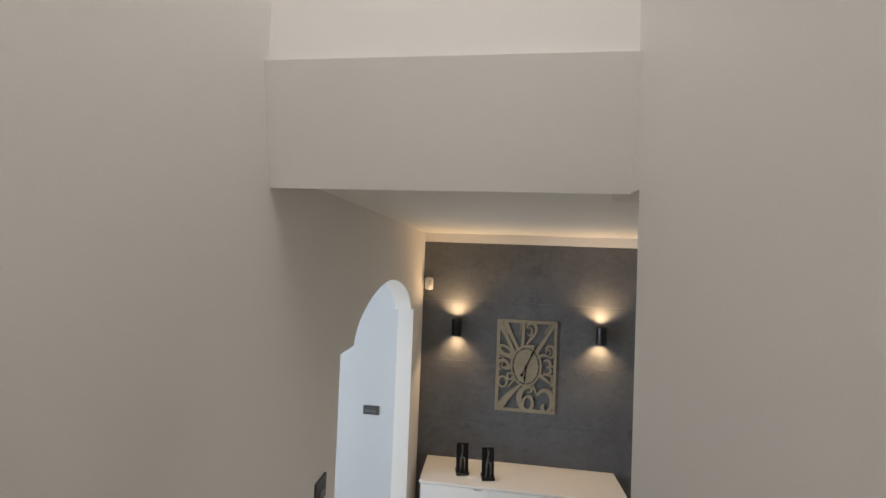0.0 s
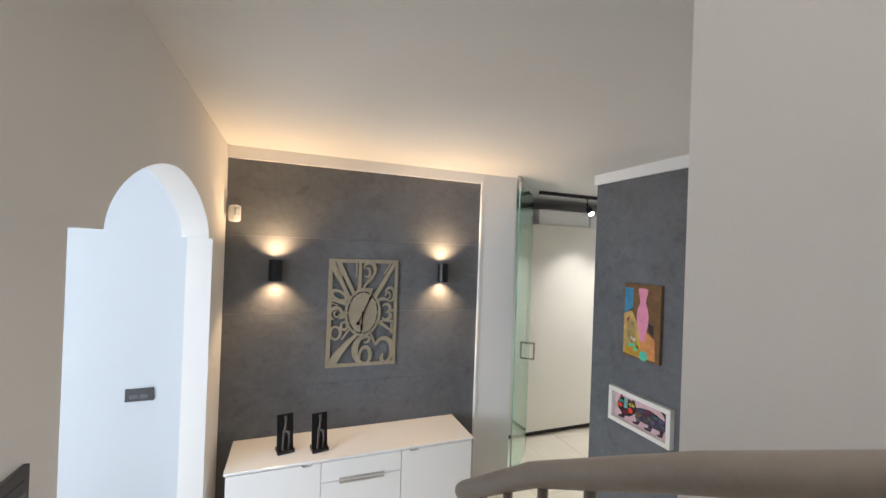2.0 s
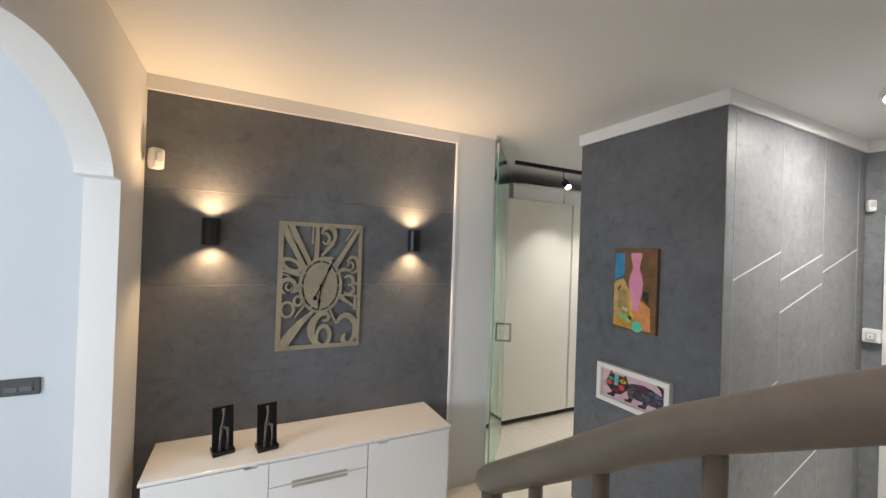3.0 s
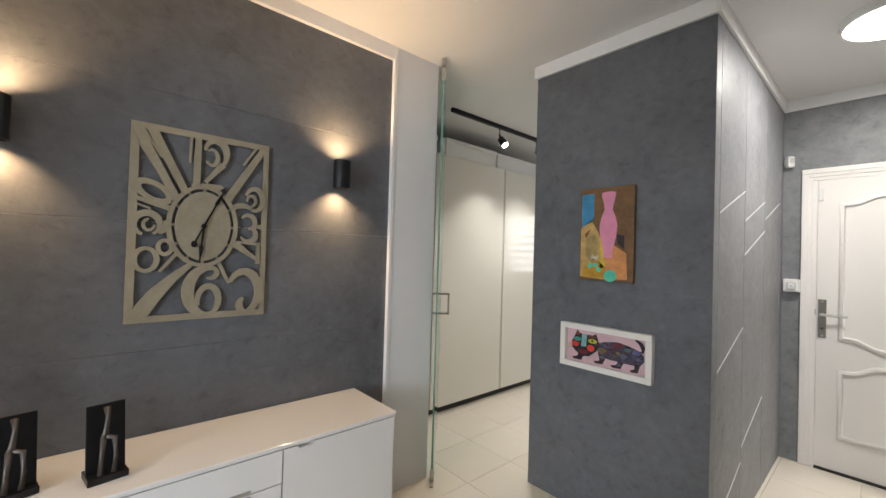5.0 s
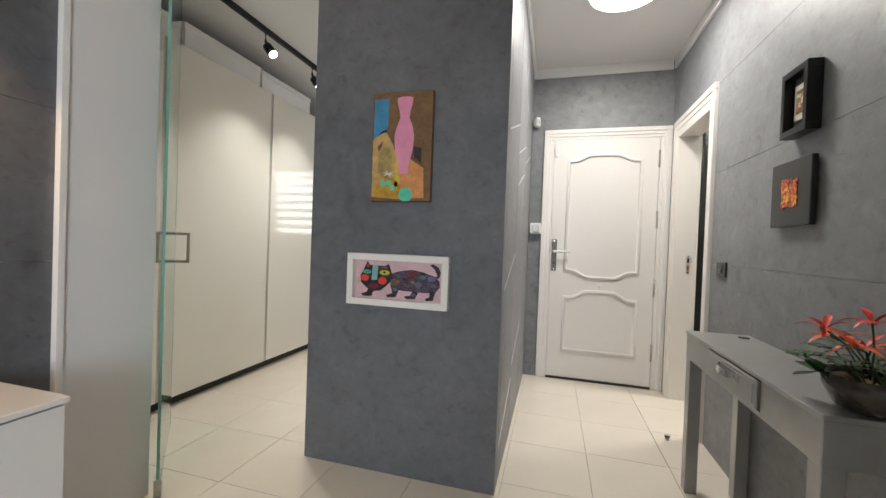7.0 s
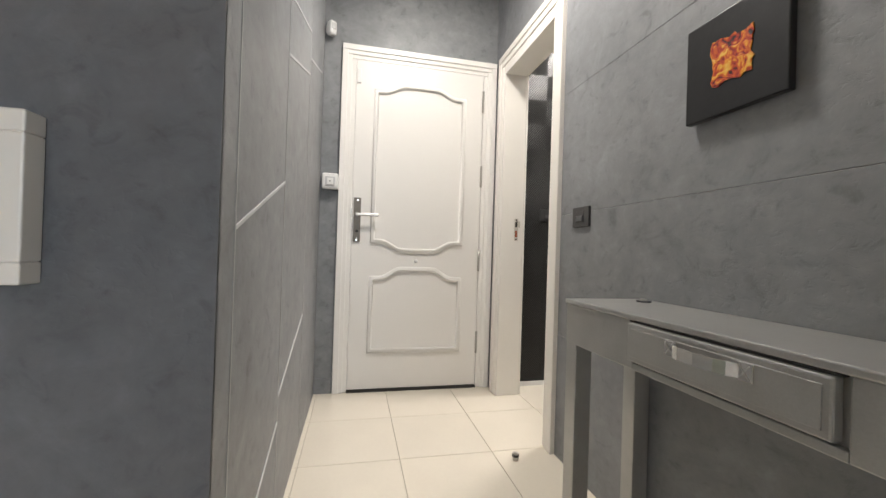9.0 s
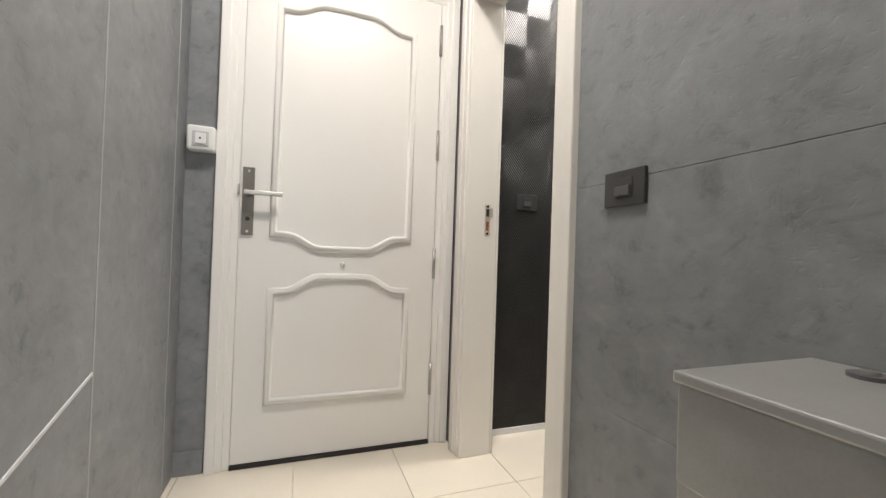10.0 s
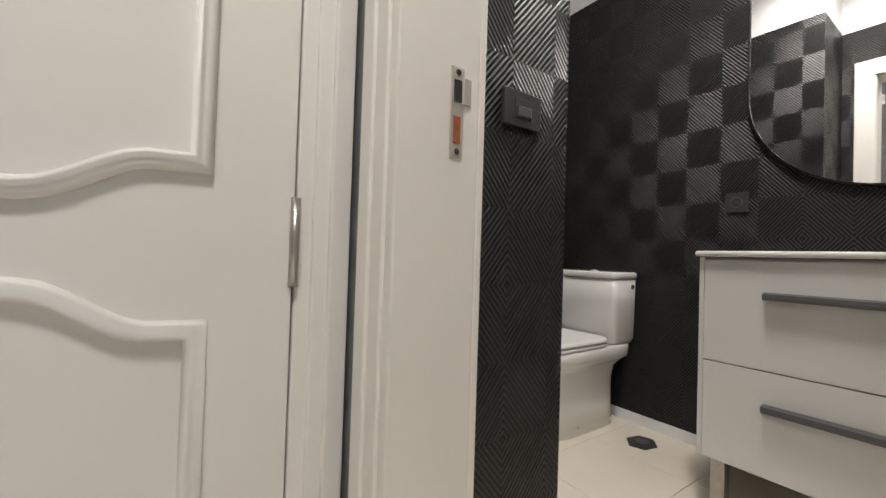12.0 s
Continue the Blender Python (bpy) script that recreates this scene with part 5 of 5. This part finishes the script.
part("pan", loft([(0.125, 0.10, 0.56, 0.0, 5), (0.119, 0.10, 0.56, 0.12, 5), (0.119, 0.10, 0.565, 0.23, 5), (0.130, 0.09, 0.585, 0.295, 5), (0.160, 0.06, 0.635, 0.332, 6), (0.179, 0.041, 0.664, 0.348, 6), (0.181, 0.04, 0.668, 0.400, 6), (0.176, 0.045, 0.66, 0.406, 6)]), M_CERAMIC, toilet)
part("seat", loft([(0.174, 0.245, 0.664, 0.408, 7), (0.178, 0.243, 0.67, 0.412, 7), (0.178, 0.243, 0.67, 0.422, 7), (0.174, 0.247, 0.665, 0.425, 7)]), M_PLASTIC, toilet)
part("lid", loft([(0.176, 0.244, 0.667, 0.428, 7), (0.180, 0.242, 0.672, 0.432, 7), (0.179, 0.242, 0.671, 0.444, 7), (0.172, 0.25, 0.66, 0.450, 7)]), M_PLASTIC, toilet)
part("cistern", loft([(0.165, 0.036, 0.215, 0.407, 8), (0.176, 0.034, 0.230, 0.43, 8), (0.181, 0.034, 0.240, 0.60, 8), (0.183, 0.034, 0.245, 0.728, 8)]), M_CERAMIC, toilet)
part("cistern_lid", loft([(0.186, 0.033, 0.250, 0.730, 8), (0.188, 0.033, 0.252, 0.738, 8), (0.188, 0.033, 0.252, 0.755, 8), (0.180, 0.04, 0.245, 0.763, 8)]), M_CERAMIC, toilet)
part("flush_button", tube(bmesh.new(), [(TC, 0.14, 0.762), (TC, 0.14, 0.770)], 0.022, 20), M_CHROME, toilet, "chrome flush button")
part("side_plug", tube(bmesh.new(), [(T0 + 0.006, 0.09, 0.69), (T0 - 0.003, 0.09, 0.69)], 0.012, 16), M_DARK, toilet, "dark side plug")
part("hose", tube(bmesh.new(), [(5.21, 0.06, 0.62), (5.27, 0.055, 0.64), (5.285, 0.05, 0.55), (5.28, 0.045, 0.42), (5.28, 0.04, 0.25), (5.28, 0.032, 0.2)], 0.007, 8), M_STEEL, toilet, "braided water hose")
for yy in (0.17, 0.42):
    part("floor_screw", tube(bmesh.new(), [(TC - 0.124, yy, 0.04), (TC - 0.132, yy, 0.04)], 0.008, 12), M_CHROME, toilet)

vanity = thing("vanity_unit", (4.0, 0.26, 0), "white bathroom vanity with two drawers and dark bar handles", "vanity")
V0, V1x, VY = 3.55, 4.398, 0.485
part("body", box(V0, V1x, 0.036, VY - 0.02, 0.165, 0.840, bevel=0.002), M_GLOSS, vanity)
for z0, z1 in ((0.168, 0.490), (0.494, 0.832)):
    dr = part("drawer", box(V0 + 0.014, V1x - 0.016, VY - 0.019, VY, z0, z1, bevel=0.0015), M_GLOSS, vanity)
    zh = z1 - 0.105
    out = [(VY, zh - 0.008), (VY + 0.020, zh - 0.016), (VY + 0.026, zh - 0.006), (VY + 0.024, zh + 0.004), (VY, zh + 0.008)]
    bm = prism(bmesh.new(), out, "x", 3.72, 4.215)
    part("handle", bm, M_DARKKEY, dr, "dark metal bar handle")
part("side_panel", box(V1x - 0.015, V1x, VY - 0.02, VY + 0.0, 0.165, 0.840, bevel=0.0015), M_GLOSS, vanity)
part("basin_top", box(V0 - 0.01, V1x + 0.012, 0.036, VY + 0.014, 0.842, 0.862, bevel=0.008, seg=3), M_CERAMIC, vanity)
for lx in (V1x - 0.05, V0 + 0.05):
    for ly in (VY - 0.06, 0.09):
        part("leg", box(lx - 0.022, lx + 0.022, ly - 0.022, ly + 0.022, 0, 0.165, bevel=0.003), M_STEEL, vanity)
part("towel_bar", tube(bmesh.new(), [(V1x, 0.30, 0.80), (V1x + 0.05, 0.30, 0.80), (V1x + 0.05, 0.12, 0.80), (V1x, 0.12, 0.80)], 0.005, 8), M_BLACK, vanity, "thin black towel bar")

mirror = thing("mirror", (4.05, 0.03, 1.6), "tall round-ended mirror with thin black metal frame", "mirror")
MC, MR, MZ0, MZ1 = 3.992, 0.418, 1.515, 1.95


def pill(r):
    pts = [(MC + r * math.cos(t), MZ1 + r * math.sin(t)) for t in [math.pi * i / 40 for i in range(41)]]
    return pts + [(MC - r * math.cos(t), MZ0 - r * math.sin(t)) for t in [math.pi * i / 40 for i in range(41)]]


part("mirror_glass", prism(bmesh.new(), pill(MR - 0.006), "y", 0.034, 0.046), M_MIRROR, mirror)
bm = bmesh.new()
po, pi_ = pill(MR), pill(MR - 0.006)
n = len(po)
rows = [[bm.verts.new((p[0], y, p[1])) for p, y in ((pi_[i], 0.031), (po[i], 0.031), (po[i], 0.055), (pi_[i], 0.055))] for i in range(n)]
for i in range(n):
    for k in range(4):
        bm.faces.new((rows[i][k], rows[(i + 1) % n][k], rows[(i + 1) % n][(k + 1) % 4], rows[i][(k + 1) % 4]))
bmesh.ops.recalc_face_normals(bm, faces=bm.faces)
part("mirror_frame", bm, M_BLACK, mirror)

socket = thing("wall_socket", (4.445, 0.03, 1.08), "matt black square wall socket on black wallpaper", "socket")
part("plate", box(4.403, 4.487, 0.030, 0.039, 1.038, 1.122, bevel=0.002), M_DARKPLATE, socket)
part("well", ring(bmesh.new(), "y", 0.037, 0.042, 4.445, 1.080, (0.018, 0.018), (0.023, 0.023), seg=28), M_DARKKEY, socket)
part("well_floor", prism(bmesh.new(), ellipse(4.445, 1.080, 0.018, 0.018, 24), "y", 0.037, 0.0396), M_DARK, socket)

drain = thing("floor_drain", (4.728, 0.222, 0), "dark hexagonal metal floor drain cover", "drain")
hexa = [(math.cos(math.pi * k / 3 + 0.25), math.sin(math.pi * k / 3 + 0.25)) for k in range(6)]
part("rim", prism(bmesh.new(), [(4.728 + 0.062 * c, 0.222 + 0.075 * d) for c, d in hexa], "z", 0.0, 0.006), M_DARKPLATE, drain)
part("cover", prism(bmesh.new(), [(4.728 + 0.030 * c, 0.222 + 0.036 * d) for c, d in hexa], "z", 0.006, 0.010), M_DARKKEY, drain)
bath_lamp = thing("ceiling_light", (4.20, 0.92, CEIL), "round white bathroom ceiling light, switched on", "ceiling light")
part("diffuser", prism(bmesh.new(), ellipse(4.20, 0.92, 0.15, 0.15, 40), "z", 2.615, 2.65), M_LAMP, bath_lamp)
part("rim", ring(bmesh.new(), "z", 2.61, CEIL, 4.20, 0.92, (0.151, 0.151), (0.16, 0.16), seg=40), M_PLASTIC, bath_lamp)

# ---- floor tiles ----
TX, TY = 0.42, 0.41
tile_mesh = mesh_of("tile", box(0.0012, TX - 0.0012, 0.0012, TY - 0.0012, -0.012, 0.0, bevel=0.0012, seg=1), M_TILE)
for i in range(-10, 5):
    for j in range(-6, 9):
        x, y = 4.036 + TX * i, 2.415 + TY * j
        if x < -0.3 or x > 5.9 or y > 5.4 or y < -0.2:
            continue
        t = new("tile", tile_mesh)
        t.location = (x, y, 0)
        t.parent = floor
